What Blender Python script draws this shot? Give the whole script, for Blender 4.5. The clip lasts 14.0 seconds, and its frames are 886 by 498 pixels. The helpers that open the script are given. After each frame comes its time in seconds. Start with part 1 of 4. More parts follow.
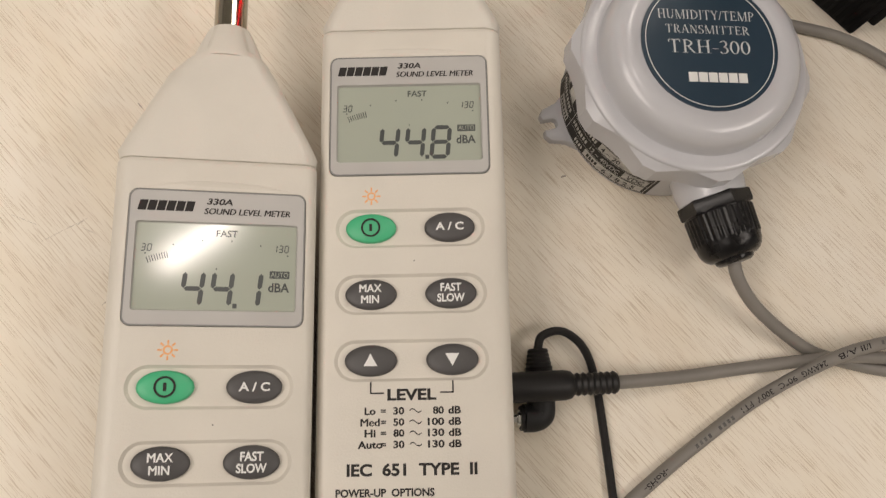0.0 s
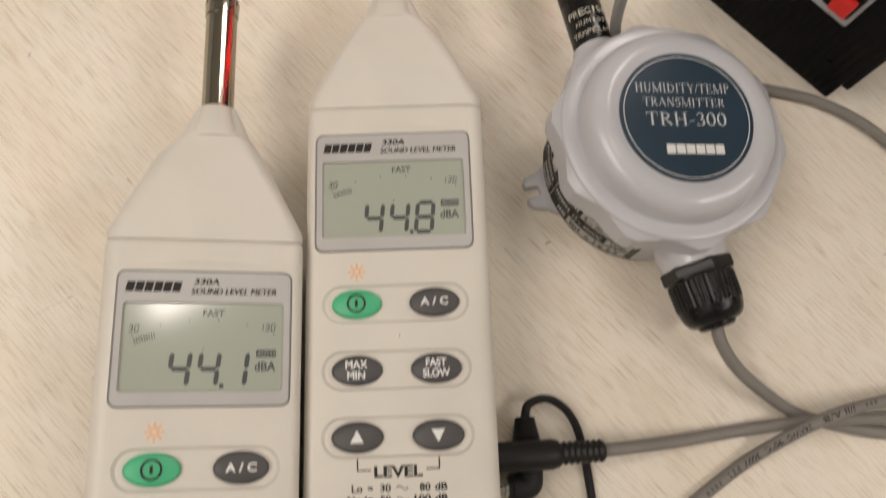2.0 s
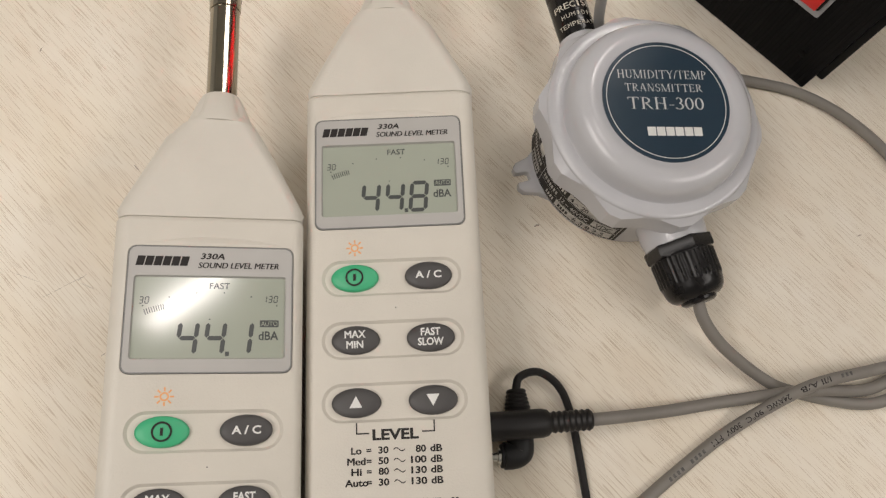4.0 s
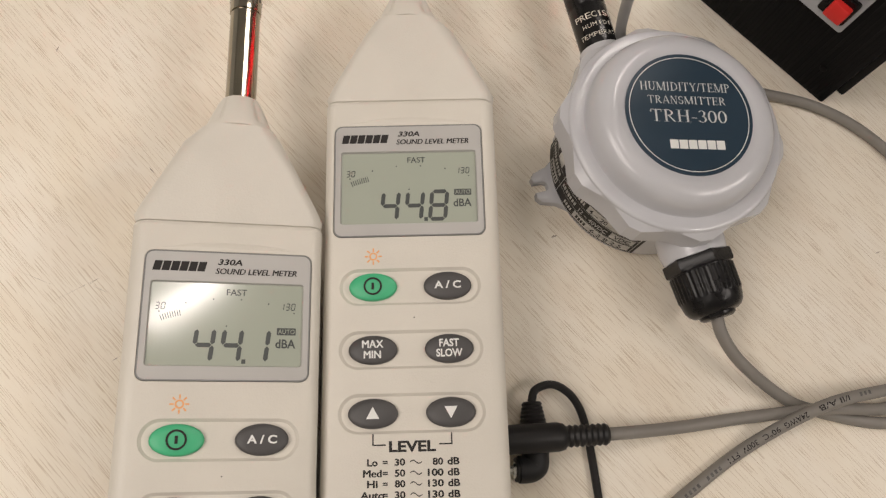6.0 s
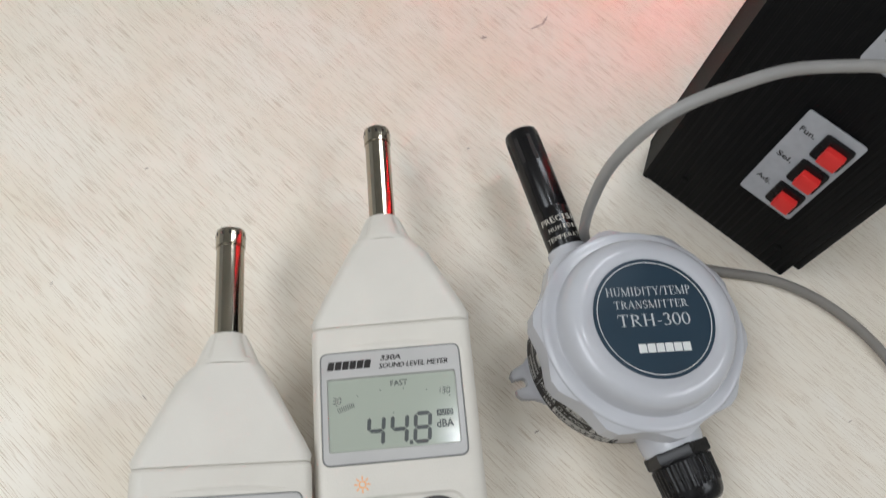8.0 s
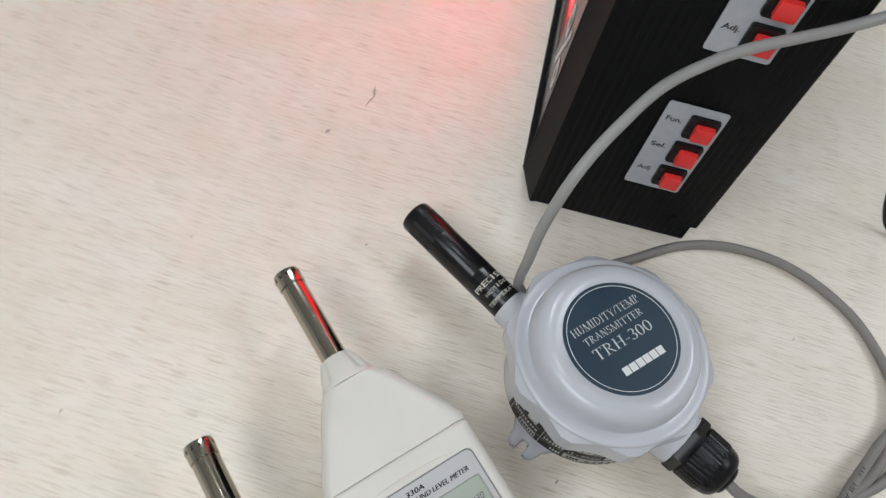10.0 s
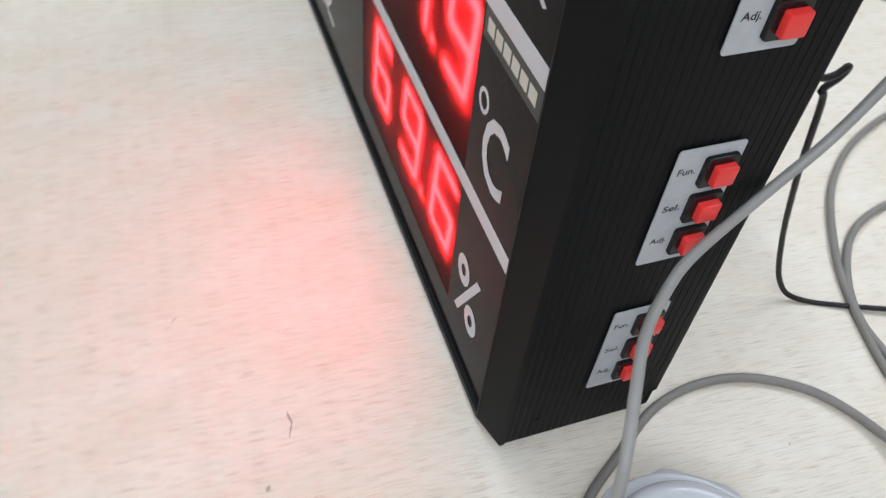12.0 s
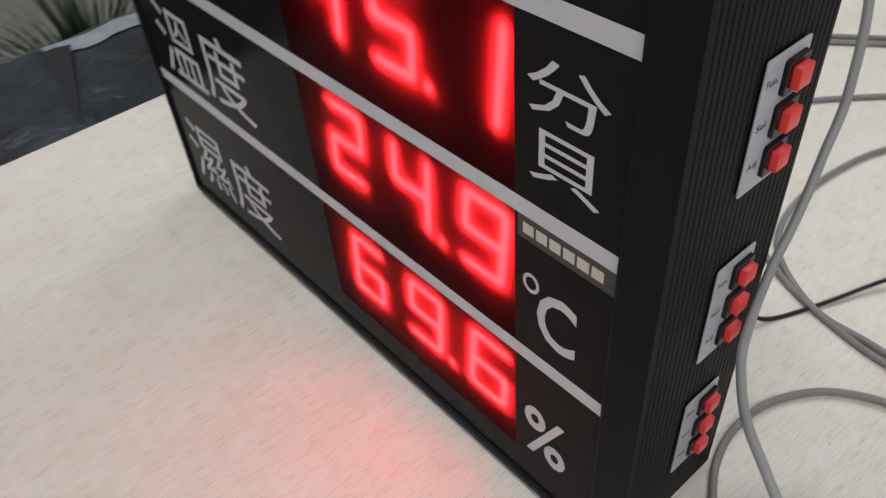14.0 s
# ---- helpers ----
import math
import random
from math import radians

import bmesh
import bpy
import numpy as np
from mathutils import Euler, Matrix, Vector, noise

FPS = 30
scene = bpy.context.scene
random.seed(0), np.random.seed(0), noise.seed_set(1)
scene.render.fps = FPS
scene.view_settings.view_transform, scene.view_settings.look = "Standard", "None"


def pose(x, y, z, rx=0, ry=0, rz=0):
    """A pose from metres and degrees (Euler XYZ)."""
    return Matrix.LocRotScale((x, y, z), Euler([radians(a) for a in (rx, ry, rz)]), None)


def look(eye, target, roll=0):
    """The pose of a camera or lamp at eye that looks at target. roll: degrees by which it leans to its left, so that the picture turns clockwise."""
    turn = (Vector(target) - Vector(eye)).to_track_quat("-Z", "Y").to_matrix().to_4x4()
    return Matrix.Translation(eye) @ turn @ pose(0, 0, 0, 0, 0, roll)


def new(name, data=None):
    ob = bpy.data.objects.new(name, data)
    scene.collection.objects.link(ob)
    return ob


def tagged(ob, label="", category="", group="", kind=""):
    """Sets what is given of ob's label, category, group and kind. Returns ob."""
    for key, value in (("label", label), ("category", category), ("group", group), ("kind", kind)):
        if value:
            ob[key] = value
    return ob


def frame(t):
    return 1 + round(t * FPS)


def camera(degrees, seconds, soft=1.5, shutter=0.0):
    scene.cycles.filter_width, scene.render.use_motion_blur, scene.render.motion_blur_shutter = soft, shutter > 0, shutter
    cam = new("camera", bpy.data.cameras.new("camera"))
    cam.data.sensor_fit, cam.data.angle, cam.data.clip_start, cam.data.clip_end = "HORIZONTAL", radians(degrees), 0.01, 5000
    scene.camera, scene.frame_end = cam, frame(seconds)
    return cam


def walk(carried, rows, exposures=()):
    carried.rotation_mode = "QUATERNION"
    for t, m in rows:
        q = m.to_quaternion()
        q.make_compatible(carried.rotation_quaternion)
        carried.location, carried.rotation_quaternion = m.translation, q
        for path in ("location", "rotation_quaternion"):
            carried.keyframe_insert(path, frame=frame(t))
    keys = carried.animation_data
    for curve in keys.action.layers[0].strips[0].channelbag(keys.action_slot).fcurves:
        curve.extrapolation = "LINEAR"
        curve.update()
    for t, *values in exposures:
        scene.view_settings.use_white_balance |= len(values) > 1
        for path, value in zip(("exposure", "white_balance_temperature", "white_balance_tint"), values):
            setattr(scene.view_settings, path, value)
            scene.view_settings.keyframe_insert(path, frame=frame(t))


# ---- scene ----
cam = camera(57.14, 14.0, soft=1.3, shutter=0.5)
PATH = [
    (0, (-0.0308, -0.1443, 0.3369), (0.0244, -0.0526, -0.0485), 29.48),
    (0.5, (-0.0292, -0.1362, 0.3402), (0.0266, -0.0420, -0.0445), 28.67),
    (1, (-0.0288, -0.1270, 0.3438), (0.0282, -0.0228, -0.0382), 26.47),
    (1.5, (-0.0304, -0.1175, 0.3504), (0.0289, -0.0075, -0.0296), 26.23),
    (2, (-0.0278, -0.1315, 0.3448), (0.0307, -0.0231, -0.0358), 26.12),
    (2.2, (-0.0286, -0.1477, 0.3403), (0.0273, -0.0354, -0.0395), 24.28),
    (4.5, (-0.0298, -0.1506, 0.3590), (0.0323, -0.0354, -0.0190), 25.59),
    (5, (-0.0329, -0.1497, 0.3543), (0.0300, -0.0345, -0.0236), 26.25),
    (5.5, (-0.0368, -0.1475, 0.3524), (0.0247, -0.0312, -0.0253), 25.99),
    (6, (-0.0369, -0.1472, 0.3526), (0.0242, -0.0296, -0.0248), 25.90),
    (6.5, (-0.0363, -0.1443, 0.3514), (0.0250, -0.0256, -0.0256), 25.58),
    (7, (-0.0351, -0.1283, 0.3620), (0.0287, -0.0034, -0.0126), 24.34),
    (7.2, (-0.0350, -0.1229, 0.3682), (0.0319, 0.0113, -0.0026), 23.27),
    (7.5, (-0.0325, -0.1123, 0.3801), (0.0333, 0.0334, 0.0134), 20.57),
    (7.7, (-0.0358, -0.1082, 0.3815), (0.0346, 0.0441, 0.0184), 20.70),
    (8, (-0.0349, -0.1060, 0.3865), (0.0333, 0.0562, 0.0273), 18.01),
    (8.2, (-0.0356, -0.1048, 0.3918), (0.0317, 0.0627, 0.0348), 16.65),
    (10.3, (-0.0736, -0.0411, 0.3975), (0.0828, 0.0880, 0.0527), 16.28),
    (10.5, (-0.0705, -0.0390, 0.3938), (0.0903, 0.0891, 0.0507), 16.43),
    (11, (-0.0596, -0.0396, 0.4008), (0.1102, 0.0938, 0.0641), 14.55),
    (11.3, (-0.0403, -0.0172, 0.4008), (0.1363, 0.1148, 0.0671), 10.74),
    (11.5, (-0.0376, 0.0111, 0.4013), (0.1573, 0.1369, 0.0755), 9.25),
    (11.6, (-0.0428, 0.0254, 0.4025), (0.1665, 0.1466, 0.0839), 9.05),
    (11.8, (-0.0509, 0.0534, 0.4136), (0.1768, 0.1608, 0.1028), 7.69),
    (12, (-0.0561, 0.0737, 0.4150), (0.1863, 0.1657, 0.1104), 6.48),
    (12.2, (-0.0585, 0.0868, 0.4193), (0.1892, 0.1646, 0.1150), 5.53),
    (12.5, (-0.0657, 0.0940, 0.4330), (0.1970, 0.1519, 0.1369), 5.15),
    (12.8, (-0.0687, 0.0937, 0.4429), (0.2005, 0.1477, 0.1520), 4.42),
    (13, (-0.0793, 0.0906, 0.4512), (0.1945, 0.1483, 0.1655), 3.38),
    (13.1, (-0.0833, 0.0903, 0.4575), (0.1915, 0.1495, 0.1729), 2.92),
    (13.4, (-0.0874, 0.1025, 0.4633), (0.1919, 0.1658, 0.1840), -0.37),
    (13.5, (-0.0887, 0.1094, 0.4681), (0.1919, 0.1763, 0.1910), -1.61),
    (13.7, (-0.0847, 0.1355, 0.4767), (0.2010, 0.1954, 0.2033), -3.59),
    (14, (-0.0773, 0.1716, 0.4844), (0.2117, 0.2044, 0.2098), -5.07),
]
EXPOSURES = [(0.0, 0.06, 6800, 15), (2.2, 0.04, 6750, 15), (4.4, 0.04, 6480, 13), (5.0, 0.05, 6600, 14), (7.0, 0.08, 6700, 15), (7.4, 0.10, 6450, 13), (7.9, 0.18, 5750, 9), (8.2, 0.20, 5600, 8), (10.3, 0.21, 5550, 8), (11.0, 0.19, 5550, 8), (11.5, 0.28, 5450, 8), (12.2, 0.50, 5400, 8), (13.2, 0.22, 5480, 9), (14.0, 0.04, 5580, 11)]
walk(cam, [(t, look(eye, target, roll)) for t, eye, target, roll in PATH], EXPOSURES)

# ---- light ----
WORLD = bpy.data.worlds.new("world")
scene.world = WORLD
WORLD.use_nodes = True
WORLD.node_tree.nodes["Background"].inputs[0].default_value = (0.8, 0.9, 1.0, 1)
WORLD.node_tree.nodes["Background"].inputs[1].default_value = 0.3
# First set by the LCD glare; the other three added unseen to balance brightness.
LAMPS = [(-0.09, 0.38, 37, 1.9, 0.03, 0.22), (1.65, -0.50, 44, 19.5, 0.6, 1.6), (-1.45, -0.35, 80, 31.0, 1.2, 1.6), (1.0, 1.3, 20, 15.0, 0.3, 1.2)]
CEILING_Z = 1.95
for lx, ly, turn, watts, wide, long_ in LAMPS:
    lamp = bpy.data.lights.new("unseen_ceiling_lamp", "AREA")
    lamp.shape, lamp.size, lamp.size_y, lamp.energy = "RECTANGLE", long_, wide, watts
    lamp.color = (1.0, 0.95, 0.88)
    new("unseen_ceiling_lamp", lamp).matrix_world = pose(lx, ly, CEILING_Z - 0.03, 0, 0, turn)


# ---- materials ----
def mat(name, color, rough=0.5, metal=0.0, spread=0.06, scale=40.0, bump=0.0, bump_scale=600.0, emit=0.0, coat=0.0, spec=0.5):
    m = bpy.data.materials.new(name)
    m.use_nodes = True
    nt = m.node_tree
    p = nt.nodes["Principled BSDF"]
    p.inputs["Roughness"].default_value = rough
    p.inputs["Metallic"].default_value = metal
    p.inputs["Specular IOR Level"].default_value = spec
    p.inputs["Coat Weight"].default_value = coat
    p.inputs["Coat Roughness"].default_value = 0.05
    if emit:
        p.inputs["Base Color"].default_value = (0.02, 0.0, 0.0, 1)
        p.inputs["Specular IOR Level"].default_value = 0.1
        p.inputs["Emission Color"].default_value = (*color, 1)
        p.inputs["Emission Strength"].default_value = emit
        return m
    tc = nt.nodes.new("ShaderNodeTexCoord")
    n = nt.nodes.new("ShaderNodeTexNoise")
    n.inputs["Scale"].default_value, n.inputs["Detail"].default_value = scale, 6
    nt.links.new(tc.outputs["Object"], n.inputs["Vector"])
    ramp = nt.nodes.new("ShaderNodeValToRGB")
    ramp.color_ramp.elements[0].position, ramp.color_ramp.elements[1].position = 0.3, 0.7
    ramp.color_ramp.elements[0].color = (*[c * (1 - spread) for c in color], 1)
    ramp.color_ramp.elements[1].color = (*[min(1, c * (1 + spread)) for c in color], 1)
    nt.links.new(n.outputs["Fac"], ramp.inputs["Fac"])
    nt.links.new(ramp.outputs["Color"], p.inputs["Base Color"])
    rr = nt.nodes.new("ShaderNodeMapRange")
    rr.inputs["To Min"].default_value, rr.inputs["To Max"].default_value = max(0, rough - 0.06), min(1, rough + 0.06)
    nt.links.new(n.outputs["Fac"], rr.inputs["Value"])
    nt.links.new(rr.outputs["Result"], p.inputs["Roughness"])
    if bump:
        n2 = nt.nodes.new("ShaderNodeTexNoise")
        n2.inputs["Scale"].default_value, n2.inputs["Detail"].default_value = bump_scale, 3
        nt.links.new(tc.outputs["Object"], n2.inputs["Vector"])
        b = nt.nodes.new("ShaderNodeBump")
        b.inputs["Strength"].default_value, b.inputs["Distance"].default_value = bump, 0.0004
        nt.links.new(n2.outputs["Fac"], b.inputs["Height"])
        nt.links.new(b.outputs["Normal"], p.inputs["Normal"])
    return m


def wood(name):
    """Pale washed veneer: short fine pores along local x, soft clouding, faint wear."""
    m = bpy.data.materials.new(name)
    m.use_nodes = True
    nt = m.node_tree
    p = nt.nodes["Principled BSDF"]
    p.inputs["Roughness"].default_value = 0.5
    p.inputs["Specular IOR Level"].default_value = 0.4
    tc = nt.nodes.new("ShaderNodeTexCoord")

    turn = nt.nodes.new("ShaderNodeMapping")
    turn.inputs["Rotation"].default_value = (0, 0, radians(3))
    nt.links.new(tc.outputs["Object"], turn.inputs["Vector"])

    def layer(sx, sy, detail, lo, hi, warp=0.0):
        mp = nt.nodes.new("ShaderNodeMapping")
        mp.inputs["Scale"].default_value = (sx, sy, 1)
        n = nt.nodes.new("ShaderNodeTexNoise")
        n.inputs["Scale"].default_value, n.inputs["Detail"].default_value = 1.0, detail
        n.inputs["Distortion"].default_value = warp
        r = nt.nodes.new("ShaderNodeMapRange")
        r.inputs["From Min"].default_value, r.inputs["From Max"].default_value = lo, hi
        nt.links.new(turn.outputs["Vector"], mp.inputs["Vector"])
        nt.links.new(mp.outputs["Vector"], n.inputs["Vector"])
        nt.links.new(n.outputs["Fac"], r.inputs["Value"])
        return r.outputs["Result"]

    def mix(a, b, fac, amount):
        k = nt.nodes.new("ShaderNodeMath")
        k.operation = "MULTIPLY"
        k.inputs[1].default_value = amount
        nt.links.new(fac, k.inputs[0])
        x = nt.nodes.new("ShaderNodeMix")
        x.data_type = "RGBA"
        nt.links.new(k.outputs[0], x.inputs["Factor"])
        for side, v in ((6, a), (7, b)):
            if isinstance(v, tuple):
                x.inputs[side].default_value = (*v, 1)
            else:
                nt.links.new(v, x.inputs[side])
        return x.outputs[2]

    pores = layer(70, 2700, 0.4, 0.635, 0.675, 0.0)
    long_pores = layer(45, 2200, 0.5, 0.645, 0.69, 0.0)
    fine = layer(22, 1500, 2.0, 0.50, 0.72)
    bands = layer(4, 45, 3.0, 0.35, 0.7, 0.5)
    clouds = layer(14, 24, 5.0, 0.33, 0.68, 0.3)
    patches = layer(30, 55, 3.0, 0.50, 0.72, 0.4)
    c = mix((0.80, 0.72, 0.59), (0.855, 0.795, 0.69), clouds, 1.0)
    c = mix(c, (0.83, 0.78, 0.70), bands, 0.3)
    c = mix(c, (0.74, 0.62, 0.49), patches, 0.25)
    c = mix(c, (0.48, 0.37, 0.245), long_pores, 0.50)
    c = mix(c, (0.46, 0.35, 0.23), pores, 0.47)
    c = mix(c, (0.62, 0.52, 0.40), fine, 0.13)
    nt.links.new(c, p.inputs["Base Color"])
    b = nt.nodes.new("ShaderNodeBump")
    b.invert = True
    b.inputs["Strength"].default_value, b.inputs["Distance"].default_value = 0.35, 0.0003
    nt.links.new(pores, b.inputs["Height"])
    nt.links.new(b.outputs["Normal"], p.inputs["Normal"])
    return m


M_WOOD = wood("washed_veneer")
M_METER = mat("warm_grey_abs", (0.655, 0.618, 0.55), 0.42, spread=0.03, bump=0.25, bump_scale=1500)
M_CONE = mat("warm_grey_abs_cap", (0.665, 0.63, 0.565), 0.42, spread=0.03, bump=0.25, bump_scale=1500)
M_BEZEL = mat("silver_grey_bezel", (0.455, 0.443, 0.425), 0.3, spread=0.04)
M_RIM = mat("bezel_rim", (0.22, 0.22, 0.215), 0.35)
M_LCD = mat("lcd_glass", (0.38, 0.41, 0.345), 0.12, spread=0.02, scale=15)
M_SEG = mat("lcd_segment", (0.055, 0.062, 0.06), 0.3, spread=0.05)
M_INK = mat("black_ink", (0.024, 0.021, 0.02), 0.6, spec=0.3)
M_FADED = mat("faded_ink", (0.10, 0.095, 0.09), 0.6, spread=0.3, scale=400)
M_DIM_INK = mat("dull_white_ink", (0.58, 0.60, 0.60), 0.6)
M_WHITE_INK = mat("white_ink", (0.78, 0.78, 0.76), 0.6)
M_PRINT = mat("worn_print", (0.46, 0.45, 0.42), 0.6, spread=0.3, scale=300)
M_ORANGE = mat("orange_ink", (0.85, 0.42, 0.17), 0.6)
M_KEY = mat("dark_grey_rubber", (0.07, 0.066, 0.066), 0.48, bump=0.2)
M_KEY_GREEN = mat("green_rubber", (0.055, 0.46, 0.225), 0.42, bump=0.1)
M_CHROME = mat("chrome", (0.40, 0.365, 0.30), 0.12, metal=1.0, spread=0.03)
M_CASE = mat("blue_grey_plastic", (0.55, 0.552, 0.58), 0.2, spread=0.03, bump=0.05, bump_scale=400)
M_BLUE = mat("petrol_blue_label", (0.020, 0.042, 0.066), 0.35, spread=0.08)
M_BLACK = mat("black_plastic", (0.008, 0.0075, 0.008), 0.22, spread=0.1, spec=0.35)
M_MATTE_BLACK = mat("matt_black_plastic", (0.014, 0.014, 0.015), 0.5, bump=0.2, spec=0.3)
M_GLAND = mat("black_nylon", (0.008, 0.0075, 0.008), 0.27, spread=0.1, bump=0.1, spec=0.28)
M_RUBBER = mat("black_rubber", (0.014, 0.013, 0.013), 0.45, bump=0.2, spec=0.3)
M_CABLE = mat("grey_pvc", (0.225, 0.208, 0.188), 0.5, spread=0.06, scale=60, bump=0.15, bump_scale=500)
M_CABLE_COOL = mat("cool_grey_pvc", (0.31, 0.30, 0.285), 0.45, spread=0.06, scale=60, bump=0.15, bump_scale=500)
M_PAINT = mat("black_powder_coat", (0.0062, 0.0062, 0.0067), 0.5, spread=0.15, bump=0.15, bump_scale=900, spec=0.10)
M_PANEL = mat("smoked_acrylic", (0.0150, 0.0130, 0.0130), 0.14, spread=0.1, spec=0.11)


def diffusing_film(name):
    """Red film over the lamps: lets light through softened, with a little gloss."""
    m = mat(name, (0.034, 0.003, 0.005), 0.14, spec=0.11)
    nt = m.node_tree
    p = nt.nodes["Principled BSDF"]
    tr = nt.nodes.new("ShaderNodeBsdfTranslucent")
    tr.inputs["Color"].default_value = (0.92, 0.17, 0.26, 1)
    mx = nt.nodes.new("ShaderNodeMixShader")
    mx.inputs["Fac"].default_value = 0.6
    nt.links.new(p.outputs[0], mx.inputs[1])
    nt.links.new(tr.outputs[0], mx.inputs[2])
    nt.links.new(mx.outputs[0], nt.nodes["Material Output"].inputs["Surface"])
    return m


M_WINDOW = diffusing_film("red_filter")
for anti_glare in (M_PANEL, M_WINDOW):
    anti_glare.node_tree.nodes["Principled BSDF"].inputs["IOR"].default_value = 1.22
M_LED = mat("red_led", (1.0, 0.07, 0.045), emit=27.0)
M_PALE = mat("pale_grey_vinyl", (0.62, 0.60, 0.62), 0.45, spread=0.04)
M_PLATE = mat("brushed_label", (0.47, 0.48, 0.51), 0.35, spread=0.06, scale=200)
M_RED = mat("red_button", (0.80, 0.035, 0.03), 0.35, spread=0.06)
M_TAPE = mat("dull_tape", (0.04, 0.036, 0.032), 0.5)
M_GOLD = mat("cream_ink", (0.62, 0.58, 0.5), 0.5)
M_WALL = mat("white_wall", (0.72, 0.72, 0.70), 0.8, scale=3, bump=0.2, bump_scale=80)
M_CEIL = mat("ceiling_board", (0.78, 0.78, 0.76), 0.9, scale=3)
M_FLOOR = mat("grey_floor", (0.26, 0.255, 0.22), 0.5, spread=0.15, scale=6)
M_SHEET = mat("black_film", (0.011, 0.0135, 0.0165), 0.36, spread=0.6, scale=18, bump=0.6, bump_scale=95, spec=0.5)
M_SHEET.node_tree.nodes["Bump"].inputs["Distance"].default_value = 0.003
M_STRIP = mat("pale_tape", (0.27, 0.29, 0.30), 0.3, spread=0.2, scale=40)
M_LEAF = mat("dark_leaf", (0.016, 0.025, 0.005), 0.6, spread=0.3, spec=0.2)
M_STAIN = mat("dark_scuff", (0.40, 0.34, 0.28), 0.7, spread=0.3, scale=300)
M_METAL = mat("nickel", (0.6, 0.6, 0.58), 0.2, metal=1.0)
M_LAMP = mat("lamp_housing", (0.8, 0.8, 0.8), 0.5)


# ---- mesh tools ----
def thing(name, label, category, m=None, group="", kind=""):
    ob = new(name)
    ob.empty_display_size = 0.02
    ob.matrix_basis = m or Matrix()
    return tagged(ob, label, category, group, kind)


def finish(name, bm, material, parent=None, label="", smooth=True, angle=35):
    me = bpy.data.meshes.new(name)
    bmesh.ops.recalc_face_normals(bm, faces=bm.faces)
    if smooth:
        for f in bm.faces:
            f.smooth = True
        for e in bm.edges:
            if len(e.link_faces) == 2 and e.calc_face_angle(0) > radians(angle):
                e.smooth = False
    bm.to_mesh(me)
    bm.free()
    me.materials.append(material)
    ob = new(name, me)
    if parent:
        ob.parent = parent
    if label:
        tagged(ob, label)
    return ob


part = finish


def loft(loops, cap=True):
    bm = bmesh.new()
    rings = [[bm.verts.new(p) for p in lp] for lp in loops]
    for a, b in zip(rings, rings[1:]):
        for i in range(len(a)):
            j = (i + 1) % len(a)
            bm.faces.new((a[i], a[j], b[j], b[i]))
    if cap:
        bm.faces.new(rings[0][::-1])
        bm.faces.new(rings[-1])
    return bm


def rrect(w, h, r, n=5, cx=0.0, cy=0.0):
    """Rounded rectangle, counter-clockwise, as 2D points."""
    r = min(r, w / 2 - 1e-6, h / 2 - 1e-6)
    pts = []
    for k, (sx, sy) in enumerate(((1, 1), (-1, 1), (-1, -1), (1, -1))):
        for i in range(n + 1):
            a = math.pi / 2 * (k + i / n)
            pts.append((cx + sx * (w / 2 - r) + r * math.cos(a), cy + sy * (h / 2 - r) + r * math.sin(a)))
    return pts


def slab(x0, y0, z0, x1, y1, z1, r=0.001, n=2):
    """A block with its edges rounded."""
    bm = bmesh.new()
    bmesh.ops.create_cube(bm, size=1, matrix=Matrix.Translation(((x0 + x1) / 2, (y0 + y1) / 2, (z0 + z1) / 2)) @ Matrix.Diagonal((x1 - x0, y1 - y0, z1 - z0, 1)))
    if r:
        bmesh.ops.bevel(bm, geom=bm.edges[:], offset=r, segments=n, profile=0.5, affect="EDGES")
    return bm


def prism(pts, z0, z1, r=0.0, draft=0.0):
    """An outline raised from z0 to z1, with a rounded top edge."""
    def inset(d):
        out = []
        for i, p in enumerate(pts):
            q0, q1 = np.array(pts[i - 1]), np.array(pts[(i + 1) % len(pts)])
            t = q1 - q0
            t = t / (np.linalg.norm(t) + 1e-12)
            out.append((p[0] - t[1] * d, p[1] + t[0] * d))
        return out

    loops = [[(x, y, z0) for x, y in pts]]
    if r:
        loops.append([(x, y, z1 - r) for x, y in pts])
        loops.append([(x, y, z1 - 0.3 * r) for x, y in inset(0.3 * r)])
        loops.append([(x, y, z1) for x, y in inset(r)])
    else:
        loops.append([(x, y, z1) for x, y in inset(draft)])
    return loft(loops)


def lathe(profile, n=48, lobe=None):
    """Turned about z. profile: (radius, z); lobe(angle, radius, z) may change the radius."""
    loops = []
    for r, z in profile:
        loops.append([((lobe(2 * math.pi * i / n, r, z) if lobe else r) * math.cos(2 * math.pi * i / n), (lobe(2 * math.pi * i / n, r, z) if lobe else r) * math.sin(2 * math.pi * i / n), z) for i in range(n)])
    return loft(loops)


def moved(bm, m):
    bmesh.ops.transform(bm, matrix=m, verts=bm.verts)
    return bm


def joined(*bms):
    out = bmesh.new()
    for b in bms:
        me = bpy.data.meshes.new("tmp")
        b.to_mesh(me)
        b.free()
        out.from_mesh(me)
        bpy.data.meshes.remove(me)
    return out


def spline(points, step=10):
    p = [Vector(q) for q in points]
    p = [2 * p[0] - p[1]] + p + [2 * p[-1] - p[-2]]
    out = []
    for i in range(1, len(p) - 2):
        a, b, c, d = p[i - 1 : i + 3]
        for k in range(step):
            s = k / step
            out.append(0.5 * (2 * b + (c - a) * s + (2 * a - 5 * b + 4 * c - d) * s * s + (3 * b - a - 3 * c + d) * s**3))
    return out + [p[-2]]


